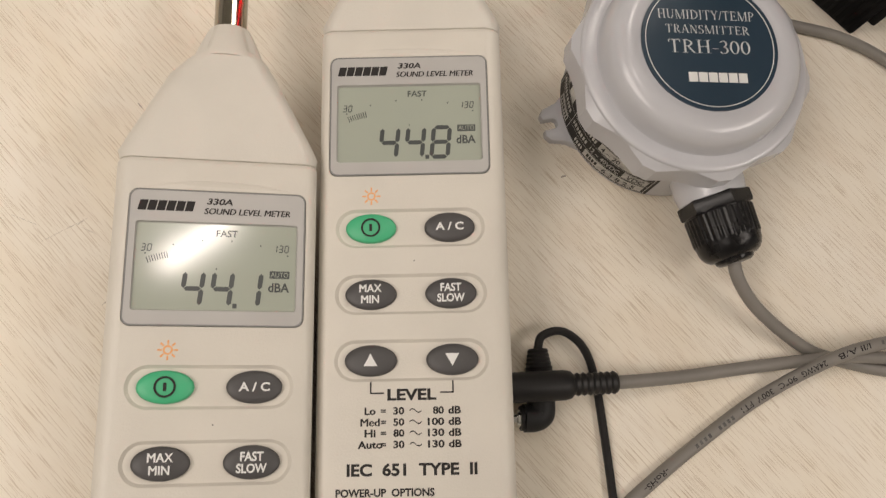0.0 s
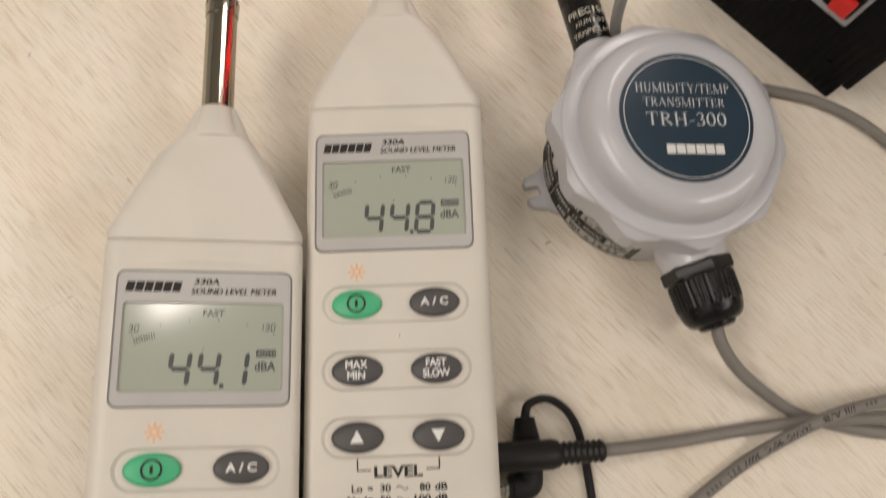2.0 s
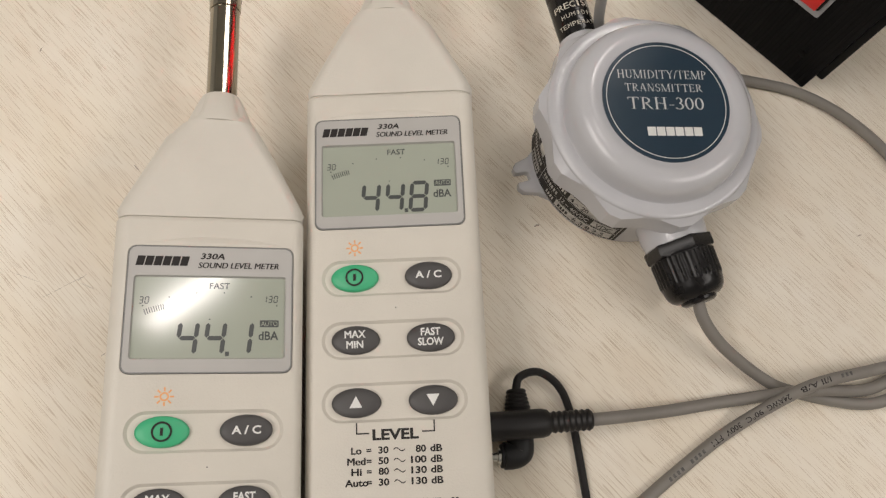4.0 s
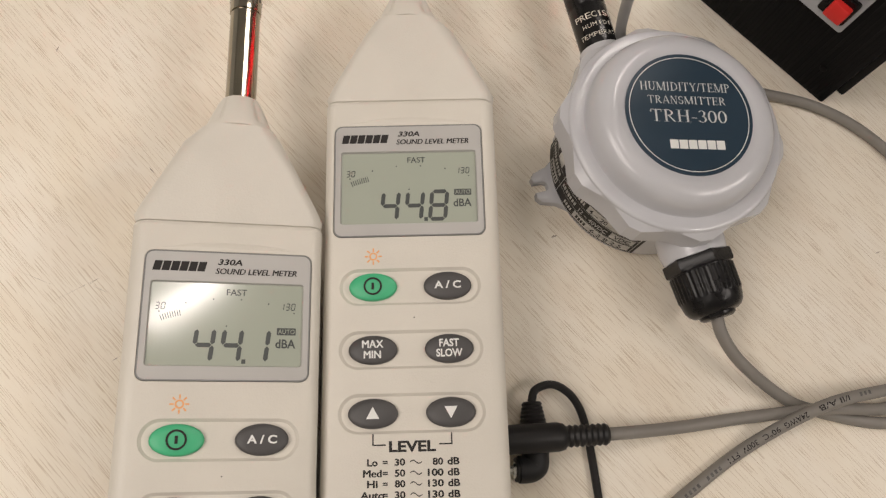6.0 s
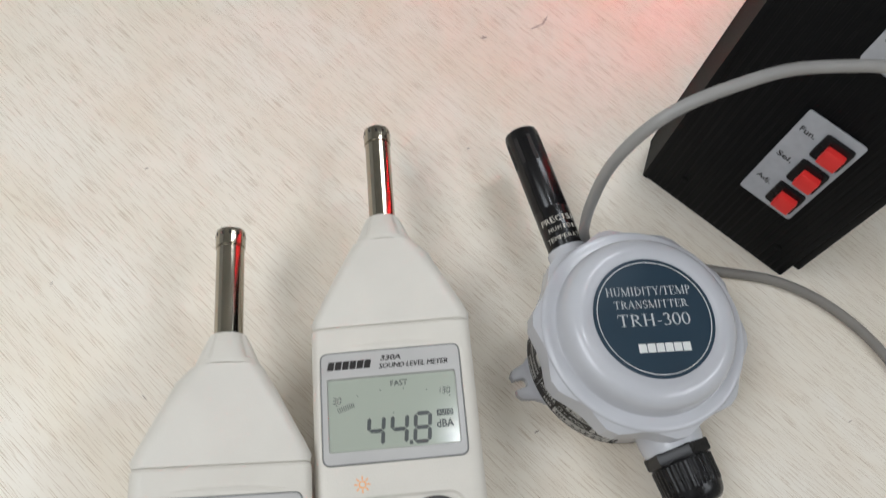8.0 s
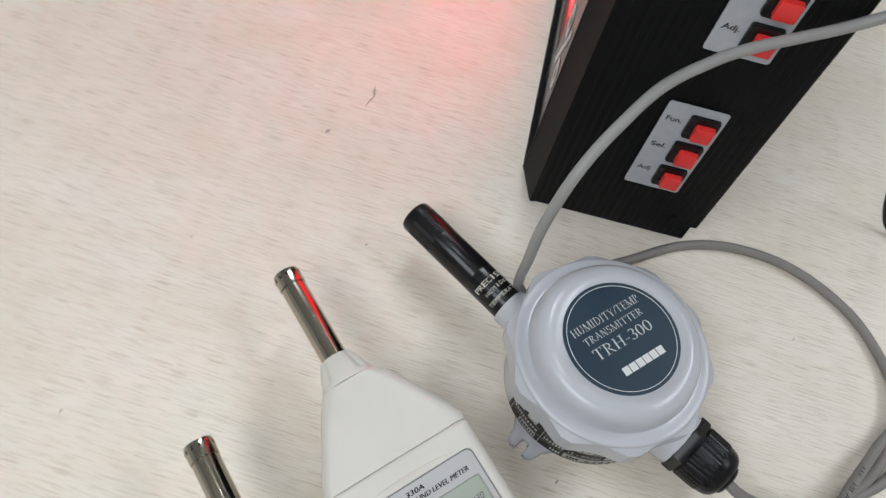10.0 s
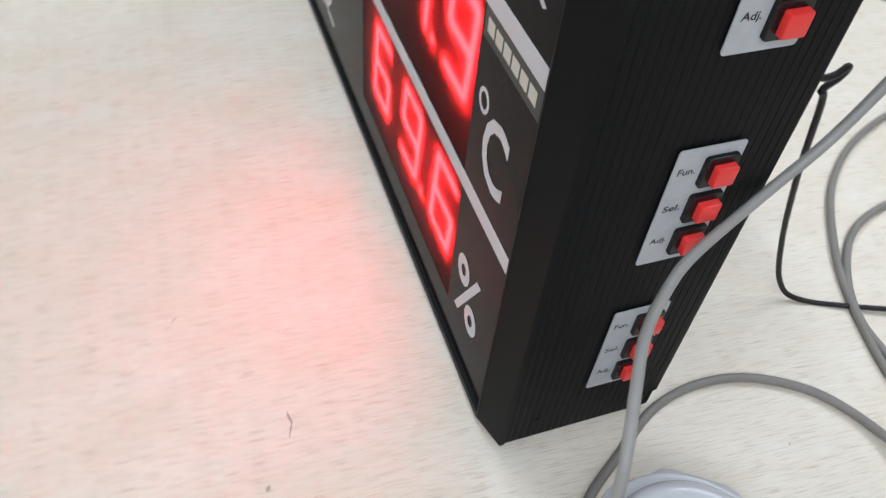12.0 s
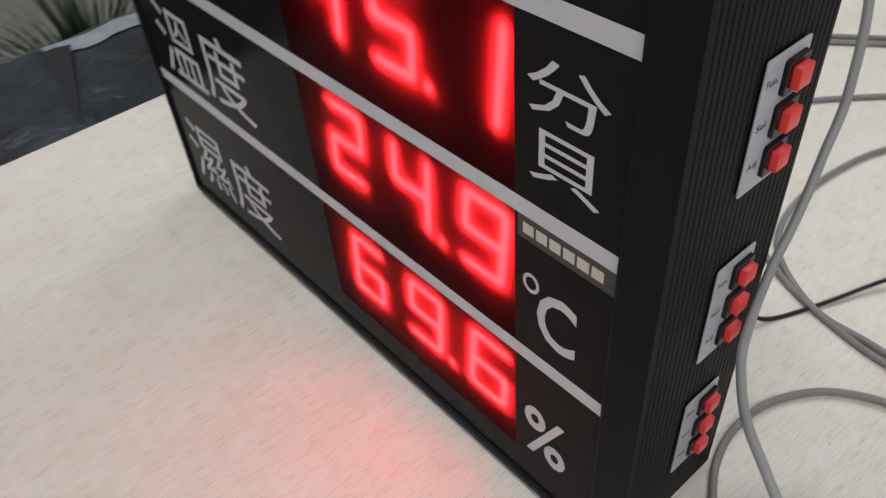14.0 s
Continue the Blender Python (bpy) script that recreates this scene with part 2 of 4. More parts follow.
def hose(points, r, n=14, step=10, smooth=True, radius=None):
    pts = spline(points, step) if smooth else [Vector(q) for q in points]
    tangent = (pts[1] - pts[0]).normalized()
    side = tangent.orthogonal().normalized()
    loops = []
    for i, q in enumerate(pts):
        t = (pts[min(i + 1, len(pts) - 1)] - pts[max(i - 1, 0)]).normalized()
        side = (side - t * side.dot(t)).normalized()
        up = t.cross(side)
        rr = radius(i / (len(pts) - 1)) if radius else r
        loops.append([q + rr * (math.cos(2 * math.pi * k / n) * side + math.sin(2 * math.pi * k / n) * up) for k in range(n)])
    return loft(loops)


def along(a, b):
    """The pose whose z runs from a to b."""
    a, b = Vector(a), Vector(b)
    return Matrix.Translation(a) @ (b - a).to_track_quat("Z", "Y").to_matrix().to_4x4()


def plate(points, m=None, thick=0.00012):
    """A thin flat piece from a 2D outline on the plane z=0 of m."""
    bm = loft([[(x, y, 0) for x, y in points], [(x, y, thick) for x, y in points]])
    return moved(bm, m) if m else bm


def bars(rects, m=None, thick=0.00012, skew=0.0):
    """Plain rectangles (cx, cy, w, h) as one thin mesh."""
    out = []
    for cx, cy, w, h in rects:
        k = skew * h / 2
        out.append(plate([(cx - w / 2 - k, cy - h / 2), (cx + w / 2 - k, cy - h / 2), (cx + w / 2 + k, cy + h / 2), (cx - w / 2 + k, cy + h / 2)], None, thick))
    bm = joined(*out)
    return moved(bm, m) if m else bm


def lettering(text, parent, m, width, height, material, name="lettering", shear=0.0, bold=0.0, label=""):
    """Words set in the built-in font, fitted to a width and height, centred on m's origin, lying in its xy plane."""
    cu = bpy.data.curves.new("words", "FONT")
    copies = 3 if bold > 0 and "M" in text else 1  # that glyph does not take an outline offset
    cu.body, cu.shear, cu.resolution_u, cu.offset = text, shear, 3, bold if copies == 1 else 0.0
    cu.align_x = "CENTER"
    cu.space_line = 0.95
    tmp = new("words", cu)
    dg = bpy.context.evaluated_depsgraph_get()
    dg.update()
    me = bpy.data.meshes.new_from_object(tmp.evaluated_get(dg))
    bpy.data.objects.remove(tmp)
    bpy.data.curves.remove(cu)
    bm = bmesh.new()
    bm.from_mesh(me)
    bpy.data.meshes.remove(me)
    if not bm.verts:
        bm.free()
        return None
    xs, ys = [v.co.x for v in bm.verts], [v.co.y for v in bm.verts]
    sx = width / max(1e-6, max(xs) - min(xs))
    sy = height / max(1e-6, max(ys) - min(ys))
    cx, cy = (max(xs) + min(xs)) / 2, (max(ys) + min(ys)) / 2
    for v in bm.verts:
        v.co = ((v.co.x - cx) * sx, (v.co.y - cy) * sy, 0.0001)
    if copies == 3:
        base = bm.copy()
        bm = joined(bm, moved(base.copy(), pose(bold * sx, 0, 0.00003)), moved(base, pose(-bold * sx, 0, 0.00006)))
    moved(bm, m)
    return part(name, bm, material, parent, label, smooth=False)


def serif_lettering(text, parent, m, width, height, material):
    """Capitals with thick stems, thin bars and serifs, fitted to a width and height, centred on m's origin."""
    THICK, THIN = 0.112, 0.048

    def box(x0, y0, x1, y1):
        return [(x0, y0), (x1, y0), (x1, y1), (x0, y1)]

    def foot(x, y, half=0.16):
        return box(x - half, y - 0.0225 if y > 0.5 else y, x + half, y + 0.0225 if y < 0.5 else y)

    def stem(x, w=THICK, low=0.0, high=1.0):
        out = [box(x - w / 2, low, x + w / 2, high)]
        return out + ([foot(x, 0.0)] if low == 0 else []) + ([foot(x, 1.0)] if high == 1 else [])

    def bar(x0, x1, y):
        return [box(x0, y - THIN / 2, x1, y + THIN / 2)]

    def drop(x, y, d):
        return [box(x - 0.022, min(y, y + d), x + 0.022, max(y, y + d))]

    def slant(x0, y0, x1, y1, w):
        return [[(x0 - w / 2, y0), (x0 + w / 2, y0), (x1 + w / 2, y1), (x1 - w / 2, y1)]]

    def bow(cx, cy, rx, ry, a0, a1):
        n, out = 18, []
        for k in range(n):
            a, b = (radians(a0 + (a1 - a0) * q / n) for q in (k, k + 1))
            ix, iy = rx - THICK, ry - THIN
            out.append([(cx + rx * math.cos(a), cy + ry * math.sin(a)), (cx + rx * math.cos(b), cy + ry * math.sin(b)), (cx + ix * math.cos(b), cy + iy * math.sin(b)), (cx + ix * math.cos(a), cy + iy * math.sin(a))])
        return out

    def glyph(ch):
        if ch == "H":
            return 0.86, stem(0.19) + stem(0.67) + bar(0.19, 0.67, 0.5)
        if ch == "U":
            return 0.84, stem(0.19, THICK, 0.33) + stem(0.66, THIN, 0.33) + bow(0.405, 0.34, 0.282, 0.35, 180, 360)
        if ch == "M":
            return 1.06, stem(0.16, THIN) + stem(0.89) + slant(0.18, 1, 0.52, 0.0, THICK) + slant(0.86, 1, 0.54, 0.0, THIN)
        if ch == "I":
            return 0.42, stem(0.21)
        if ch == "D":
            return 0.84, stem(0.19) + bow(0.22, 0.5, 0.56, 0.5, -90, 90)
        if ch == "T":
            return 0.76, stem(0.38, THICK, 0.0, 0.99) + bar(0.06, 0.70, 0.972) + drop(0.08, 0.99, -0.22) + drop(0.68, 0.99, -0.22)
        if ch == "Y":
            return 0.80, stem(0.42, THICK, 0.0, 0.46) + slant(0.15, 1, 0.42, 0.44, THICK) + slant(0.68, 1, 0.42, 0.44, THIN) + [foot(0.15, 1.0), foot(0.68, 1.0, 0.12)]
        if ch == "/":
            return 0.36, slant(0.03, 0.0, 0.33, 1.0, 0.06)
        if ch == "E":
            return 0.72, stem(0.19) + bar(0.19, 0.62, 0.972) + bar(0.19, 0.50, 0.51) + bar(0.19, 0.66, 0.028) + drop(0.61, 0.99, -0.2) + drop(0.50, 0.61, -0.2) + drop(0.65, 0.0, 0.22)
        if ch in "PR":
            leg = slant(0.36, 0.48, 0.68, 0.0, THICK) + [foot(0.70, 0.0, 0.08)] if ch == "R" else []
            return (0.66 if ch == "P" else 0.78), stem(0.19) + bow(0.22, 0.735, 0.39, 0.265, -90, 90) + leg
        if ch == "A":
            return 0.82, slant(0.13, 0, 0.40, 1, THIN) + slant(0.69, 0, 0.42, 1, THICK) + bar(0.22, 0.58, 0.34) + [foot(0.13, 0.0, 0.11), foot(0.69, 0.0, 0.14)]
        if ch == "N":
            return 0.86, stem(0.17, THIN) + stem(0.69, THIN) + slant(0.19, 1, 0.66, 0.0, THICK)
        if ch == "S":
            return 0.62, bow(0.31, 0.735, 0.235, 0.265, 35, 262) + bow(0.31, 0.265, 0.245, 0.275, 98, -145) + drop(0.50, 0.98, -0.24) + drop(0.10, 0.02, 0.26)
        if ch == "3":
            return 0.56, bow(0.25, 0.75, 0.22, 0.25, 150, -90) + bow(0.24, 0.27, 0.27, 0.27, 90, -150)
        if ch == "0":
            return 0.60, bow(0.30, 0.5, 0.265, 0.5, 0, 360)
        return 0.42, bar(0.06, 0.36, 0.36)

    bm, x, n = bmesh.new(), 0.0, 0
    for ch in text:
        wide, shapes = glyph(ch)
        for pts in shapes:
            n += 1
            bm.faces.new([bm.verts.new((x + a, b, 0.00005 + 0.000004 * (n % 12))) for a, b in pts])
        x += wide
    for v in bm.verts:
        v.co = ((v.co.x - x / 2) * width / x, (v.co.y - 0.5) * height, v.co.z)
    bmesh.ops.recalc_face_normals(bm, faces=bm.faces)
    for f_ in bm.faces:
        f_.normal_update()
        if f_.normal.z < 0:
            f_.normal_flip()
    me = bpy.data.meshes.new("lettering")
    moved(bm, m).to_mesh(me)
    bm.free()
    me.materials.append(material)
    ob = new("lettering", me)
    ob.parent = parent
    return ob


SEGMENTS = {"0": "abcdef", "1": "bc", "2": "abged", "3": "abgcd", "4": "fgbc", "5": "afgcd", "6": "afgedc", "7": "abc", "8": "abcdefg", "9": "abcdfg"}


def seven(ch, w, h, t, gap=0.06, lean=0.1, round_ends=False):
    """Outlines of the lit segments of a digit, centred, w by h, strokes t wide."""
    x, y = w / 2 - t / 2, h / 2 - t / 2
    ends = {"a": ((-x, y), (x, y)), "d": ((-x, -y), (x, -y)), "g": ((-x, 0), (x, 0)), "f": ((-x, 0), (-x, y)), "b": ((x, 0), (x, y)), "e": ((-x, -y), (-x, 0)), "c": ((x, -y), (x, 0))}
    out = []
    for s in SEGMENTS[ch]:
        (ax, ay), (bx, by) = ends[s]
        dx, dy = bx - ax, by - ay
        ln = math.hypot(dx, dy)
        dx, dy = dx / ln, dy / ln
        g = gap * t if not round_ends else -0.36 * t
        ax, ay, bx, by = ax + dx * g, ay + dy * g, bx - dx * g, by - dy * g
        nx, ny, k = -dy * t / 2, dx * t / 2, t / 2
        if round_ends:
            pts = []
            for i in range(9):
                a = math.pi * (i / 8) - math.pi / 2
                pts.append((bx - dx * k + k * (dx * math.cos(a) - dy * math.sin(a)), by - dy * k + k * (dy * math.cos(a) + dx * math.sin(a))))
            for i in range(9):
                a = math.pi * (i / 8) + math.pi / 2
                pts.append((ax + dx * k + k * (dx * math.cos(a) - dy * math.sin(a)), ay + dy * k + k * (dy * math.cos(a) + dx * math.sin(a))))
        else:
            pts = [(ax, ay), (ax + dx * k - nx, ay + dy * k - ny), (bx - dx * k - nx, by - dy * k - ny), (bx, by), (bx - dx * k + nx, by - dy * k + ny), (ax + dx * k + nx, ay + dy * k + ny)]
        out.append([(px + lean * py, py) for px, py in pts])
    return out


def carved(ob, cutters):
    """Cut the cutters out of a mesh and leave the result as its mesh."""
    for c in cutters:
        md = ob.modifiers.new("cut", "BOOLEAN")
        md.operation, md.object, md.solver = "DIFFERENCE", c, "EXACT"
    dg = bpy.context.evaluated_depsgraph_get()
    dg.update()
    me = bpy.data.meshes.new_from_object(ob.evaluated_get(dg))
    ob.modifiers.clear()
    bm = bmesh.new()
    bm.from_mesh(me)
    for f_ in bm.faces:
        f_.smooth = True
    for e in bm.edges:
        e.smooth = not (len(e.link_faces) == 2 and e.calc_face_angle(0) > radians(16))
    bm.to_mesh(me)
    bm.free()
    ob.data = me
    for c in cutters:
        bpy.data.objects.remove(c)
    return ob


# ---- the room, far from the work ----
S_AXIS = -46.4  # the way the veneer's grain and the display's side run
BX, BY = 0.1669, 0.1263

GRAIN = pose(BX, BY, 0, 0, 0, S_AXIS)  # local x along the grain, y along the display's front


def room():
    def wall(name, x0, y0, x1, y1, z0, z1, m, label):
        tagged(part(name, slab(x0, y0, z0, x1, y1, z1, 0), m, None, smooth=False), label, name.split("_")[0], kind="structure").matrix_basis = GRAIN

    wall("floor", -3.0, -3.0, 3.2, 3.4, -0.80, -0.75, M_FLOOR, "grey floor of the room under the table")
    wall("ceiling", -3.0, -3.0, 3.2, 3.4, CEILING_Z, CEILING_Z + 0.05, M_CEIL, "white ceiling board with lamps above the table")
    wall("wall_north", -3.0, 3.3, 3.2, 3.4, -0.75, CEILING_Z, M_WALL, "plain white painted wall of the room")
    wall("wall_south", -3.0, -3.0, 3.2, -2.9, -0.75, CEILING_Z, M_WALL, "plain white painted wall of the room")
    wall("wall_west", -3.0, -2.9, -2.9, 3.3, -0.75, CEILING_Z, M_WALL, "plain white painted wall of the room")
    wall("wall_east", 3.1, -2.9, 3.2, 3.3, -0.75, CEILING_Z, M_WALL, "plain white painted wall of the room")


room()


def table():
    t = thing("table", "pale washed wooden table top with fine dark grain", "table", GRAIN)
    part("tabletop", slab(-1.1, -1.1, -0.028, 1.25, 0.680, 0.0, 0.002), M_WOOD, t)
    for x in (-1.0, 1.15):
        for y in (-1.0, 0.6):
            part("leg", slab(x - 0.03, y - 0.03, -0.75, x + 0.03, y + 0.03, -0.028, 0.003), M_MATTE_BLACK, t)
    inv = GRAIN.inverted()
    rng = random.Random(5)

    def mark(x, y, length, turn, wide):
        pts, n = [], 9
        for i in range(n):
            a = i / (n - 1)
            pts.append((length * (a - 0.5), wide * rng.uniform(0.3, 1.0) * math.sin(math.pi * min(max(a, 0.06), 0.94))))
        low = [(px, -py * rng.uniform(0.4, 1)) for px, py in pts]
        outline = low + pts[::-1][1:-1]
        part("scuff", plate(outline, inv @ pose(x, y, 0.00005, 0, 0, turn), 0.00008), M_STAIN, t, smooth=False)

    for x, y, length, turn, wide in ((0.1203, 0.2210, 0.010, 55, 0.0010), (0.1150, 0.2165, 0.013, 25, 0.0008), (0.0798, 0.2078, 0.0045, 10, 0.0016), (0.0734, -0.0314, 0.0030, 20, 0.0009), (-0.1131, 0.1227, 0.0024, 30, 0.0008), (0.1431, 0.3174, 0.004, 0, 0.0008), (0.150, 0.055, 0.003, 30, 0.0005), (-0.155, 0.06, 0.003, 70, 0.0005), (0.06, 0.13, 0.002, 15, 0.0006), (-0.11, 0.0, 0.004, -50, 0.0004), (0.24, -0.04, 0.003, 20, 0.0005), (-0.02, 0.18, 0.0022, 60, 0.0005), (-0.1377, -0.0546, 0.0196, 29, 0.00014), (-0.128, -0.0548, 0.0068, -26, 0.00012), (-0.1535, -0.0499, 0.0148, -23, 0.00010), (-0.1307, -0.051, 0.0049, 38, 0.0002), (-0.1198, -0.0846, 0.0034, 34, 0.00025)):
        mark(x, y, length, turn, wide)


table()


# ---- sound level meters ----
FACE = 0.0511


def section(y, half, top, low, r, n=5, flare=(0.0, 0.0)):
    """Cross-section of the case: its sides may flare below the face, by so much to the left and to the right."""
    out = []
    for x, z in rrect(2 * half, top - low, r, n, 0, (top + low) / 2):
        if z < (top + low) / 2:
            z += 6.2 * min(0.034, abs(x)) ** 2  # the back is bowed
        k = min(1.0, max(0.0, (top - z) / 0.008)) ** 0.6
        out.append((x + (k * flare[1] if x > 0 else -k * flare[0]), y, z))
    return out


def stadium(half_x, half_y, n=14, cy=0.0):
    pts = []
    for i in range(n + 1):
        a = math.pi * i / n - math.pi / 2
        pts.append((half_x - half_y + half_y * math.cos(a), cy + half_y * math.sin(a)))
    for i in range(n + 1):
        a = math.pi * i / n + math.pi / 2
        pts.append((-half_x + half_y + half_y * math.cos(a), cy + half_y * math.sin(a)))
    return pts


def sound_meter(m, digits, label, flare, back):
    """back: how far the battery cover stands below the case's own base."""
    t = thing("sound_level_meter", label, "sound meter", m, "sound level meters on the table")
    low = -0.196
    body = loft([section(low, 0.0316, FACE - 0.002, 0.002, 0.003, 7, flare), section(low + 0.002, 0.0336, FACE, 0, 0.0040, 7, flare), section(-0.1, 0.0336, FACE, 0, 0.0040, 7, flare), section(0.0103, 0.0336, FACE, 0, 0.0040, 7, flare), section(0.0116, 0.0331, FACE - 0.0006, 0.0006, 0.0038, 7, flare)])
    case = part("case", body, M_METER, t)
    part("battery_cover", loft([[(x * 0.62, y, z) for x, z in ((-0.018, 0.004), (0.018, 0.004), (0.018, back + 0.0012), (0.012, back + 0.0003), (0.0, back), (-0.012, back + 0.0003), (-0.018, back + 0.0012))] for y in (-0.185, -0.02)]), M_METER, t)
    cut = []
    for y in (-0.0677, -0.0921, -0.1157):
        cut.append(finish("cutter", loft([[(x, yy, FACE - 0.0011) for x, yy in stadium(0.0260, 0.0062, 14, y)], [(x, yy, FACE + 0.0001) for x, yy in stadium(0.0273, 0.0074, 14, y)], [(x, yy, FACE + 0.003) for x, yy in stadium(0.0275, 0.0076, 14, y)]]), M_METER, t))
    cut.append(finish("cutter", prism(rrect(0.0600, 0.0480, 0.0032, 5, 0, -0.0237), FACE - 0.0016, FACE + 0.003), M_METER, t))
    carved(case, cut)
    # raised brow above the bezel
    for y, d in ((0.0013, 1),):
        part("brow", loft([[(x, y + d * (0.0021 * (1 - (x / 0.024) ** 2)) + k * 0.0012 * (1 - (x / 0.024) ** 4) * d, FACE - 0.0006 + (0.00085 if k == 0 else 0.0)) for x in np.linspace(-0.024, 0.024, 13)] + [(x, y - d * 0.0012, FACE - 0.0006) for x in np.linspace(0.024, -0.024, 13)] for k in (1, 0)]), M_METER, t)
    # tapered cap, collar, microphone tube
    slope = (flare[0] + 0.0012, flare[1] + 0.0012)
    part("cap", loft([section(0.0095, 0.0322, FACE - 0.0014, 0.0014, 0.004, 7, flare), section(0.0117, 0.0322, FACE - 0.0014, 0.0014, 0.004, 7, flare), section(0.0121, 0.0331, FACE - 0.0004, 0.0006, 0.0045, 7, flare), section(0.0150, 0.0329, FACE - 0.0002, 0.002, 0.0050, 7, slope), section(0.0200, 0.0306, FACE - 0.0001, 0.004, 0.005, 7, slope), section(0.0350, 0.0229, FACE - 0.0005, 0.012, 0.005, 7, slope), section(0.0470, 0.0168, FACE - 0.0009, 0.022, 0.0065, 7, slope), section(0.0532, 0.0142, FACE - 0.0012, 0.0280, 0.0088, 7, (0.0005, 0.0005)), section(0.0535, 0.0136, FACE - 0.0018, 0.0290, 0.0085, 7)]), M_CONE, t)
    axis = 0.0372
    ring = pose(0, 0, axis, -90, 0, 0)

    def oval(a, r, z):
        k = 0.88 + 0.12 * min(1.0, max(0.0, (z - 0.0535) / 0.0125))
        r /= math.hypot(math.cos(a), math.sin(a) / k)
        return r * (1 - 0.10 * (0.0570 < z < 0.0678) * max(0, -math.cos(4 * a)) ** 5)

    collar = lathe([(0.0122, 0.0520), (0.0124, 0.0536), (0.0139, 0.0540), (0.0138, 0.0546), (0.0131, 0.0565), (0.0126, 0.0575), (0.0108, 0.0620), (0.0088, 0.0664), (0.0078, 0.0683), (0.0066, 0.0688)], 96, oval)
    part("collar", moved(collar, ring), M_CONE, t)
    tube = part("microphone_tube", moved(lathe([(0.0062, 0.0670), (0.0062, 0.1100), (0.0059, 0.1103), (0.0059, 0.1108)], 40), ring), M_CHROME, t)
    part("microphone_head", moved(lathe([(0.0060, 0.1106), (0.0066, 0.1108), (0.0067, 0.1170), (0.0064, 0.1186), (0.0052, 0.1190), (0.0048, 0.1182), (0.0010, 0.1180)], 40), ring), M_CHROME, tube)
    # Black strips on the head stand in for the shade inside its slots.
    for k in range(12):
        a = 2 * math.pi * k / 12
        part("head_slot_shade", moved(slab(-0.0005, -0.0004, 0, 0.0005, 0.00038, 0.0016, 0), ring @ pose(0.00635 * math.cos(a), 0.00635 * math.sin(a), 0.1152, 0, 0, 90 + math.degrees(a))), M_INK, tube, smooth=False)
    # display bezel
    o0, o1 = rrect(0.0595, 0.0475, 0.003, 5, 0, -0.0237), rrect(0.0585, 0.0465, 0.0026, 5, 0, -0.0237)
    i0, i1 = rrect(0.0545, 0.0310, 0.0012, 5, 0, -0.0268), rrect(0.0535, 0.0300, 0.0008, 5, 0, -0.0268)
    zt = FACE + 0.0004
    bezel = part("display_bezel", loft([[(x, y, zt - 0.002) for x, y in o0], [(x, y, zt - 0.0004) for x, y in o0], [(x, y, zt) for x, y in o1], [(x, y, zt) for x, y in i0], [(x, y, zt - 0.0014) for x, y in i1]], False), M_BEZEL, t)
    part("rim_line", loft([[(x, y, zt - 0.0003) for x, y in rrect(0.0597, 0.0477, 0.003, 5, 0, -0.0237)], [(x, y, zt + 0.00008) for x, y in rrect(0.0593, 0.0473, 0.003, 5, 0, -0.0237)], [(x, y, zt + 0.00004) for x, y in rrect(0.0585, 0.0465, 0.0027, 5, 0, -0.0237)]], False), M_RIM, bezel)
    lcd = part("lcd", prism(rrect(0.0538, 0.0303, 0.0006, 3, 0, -0.0268), zt - 0.0022, zt - 0.0011), M_LCD, t, "grey-green liquid crystal display showing figures")
    zl = zt - 0.0011
    for k, ch in enumerate(digits.replace(".", "")):
        cx = (-0.0076, 0.0021, 0.0117)[k]
        part("figure", joined(*[plate(pts, pose(cx, -0.0345, zl)) for pts in seven(ch, 0.0076, 0.0132, 0.0016, 0.1, 0.10)]), M_SEG, lcd, smooth=False)
    part("point", plate(rrect(0.0014, 0.0016, 0.0002), pose(0.0066, -0.0403, zl)), M_SEG, lcd, smooth=False)
    small = []
    for txt, cx, cy in (("30", -0.0233, -0.0205), ("130", 0.0216, -0.0198)):
        for k, ch in enumerate(txt):
            for pts in seven(ch, 0.0015, 0.0027, 0.00032, 0.1, 0.12):
                small.append(plate(pts, pose(cx + (k - (len(txt) - 1) / 2) * 0.0020, cy, zl)))
    for k in range(9):
        small.append(moved(bars([(0, 0, 0.00028, 0.0022)]), pose(-0.0228 + k * 0.0008, -0.0249 + 0.00032 * k - 0.00001 * k * k, zl, 0, 0, 22 - k)))
    for cx, cy in ((-0.0146, -0.0193), (-0.0050, -0.0176), (0.0048, -0.0175), (0.0146, -0.0189), (0.0240, -0.0222), (-0.0236, -0.0226), (0.0, -0.0275)):
        small.append(plate(rrect(0.0005, 0.0005, 0.0002), pose(cx, cy, zl)))
    small.append(plate(rrect(0.0068, 0.0026, 0.0003), pose(0.0214, -0.0291, zl)))
    tagged(part("level_scale", joined(*small), M_SEG, lcd, smooth=False), kind="stuff")
    lettering("AUTO", lcd, pose(0.0214, -0.0291, zl + 0.0001), 0.0060, 0.0017, M_LCD)
    lettering("dBA", lcd, pose(0.0212, -0.0336, zl), 0.0072, 0.0033, M_SEG, bold=0.022)
    lettering("FAST", lcd, pose(0.0031, -0.0149, zl), 0.0072, 0.0024, M_SEG, bold=0.01)
    # printed matter on the bezel: maker's mark as plain slanted blocks
    for k in range(6):
        part("maker_block", bars([(-0.0252 + 0.0031 * k, -0.0058, 0.0027, 0.0036)], pose(0, 0, zt), skew=0.22), M_INK, bezel, smooth=False)
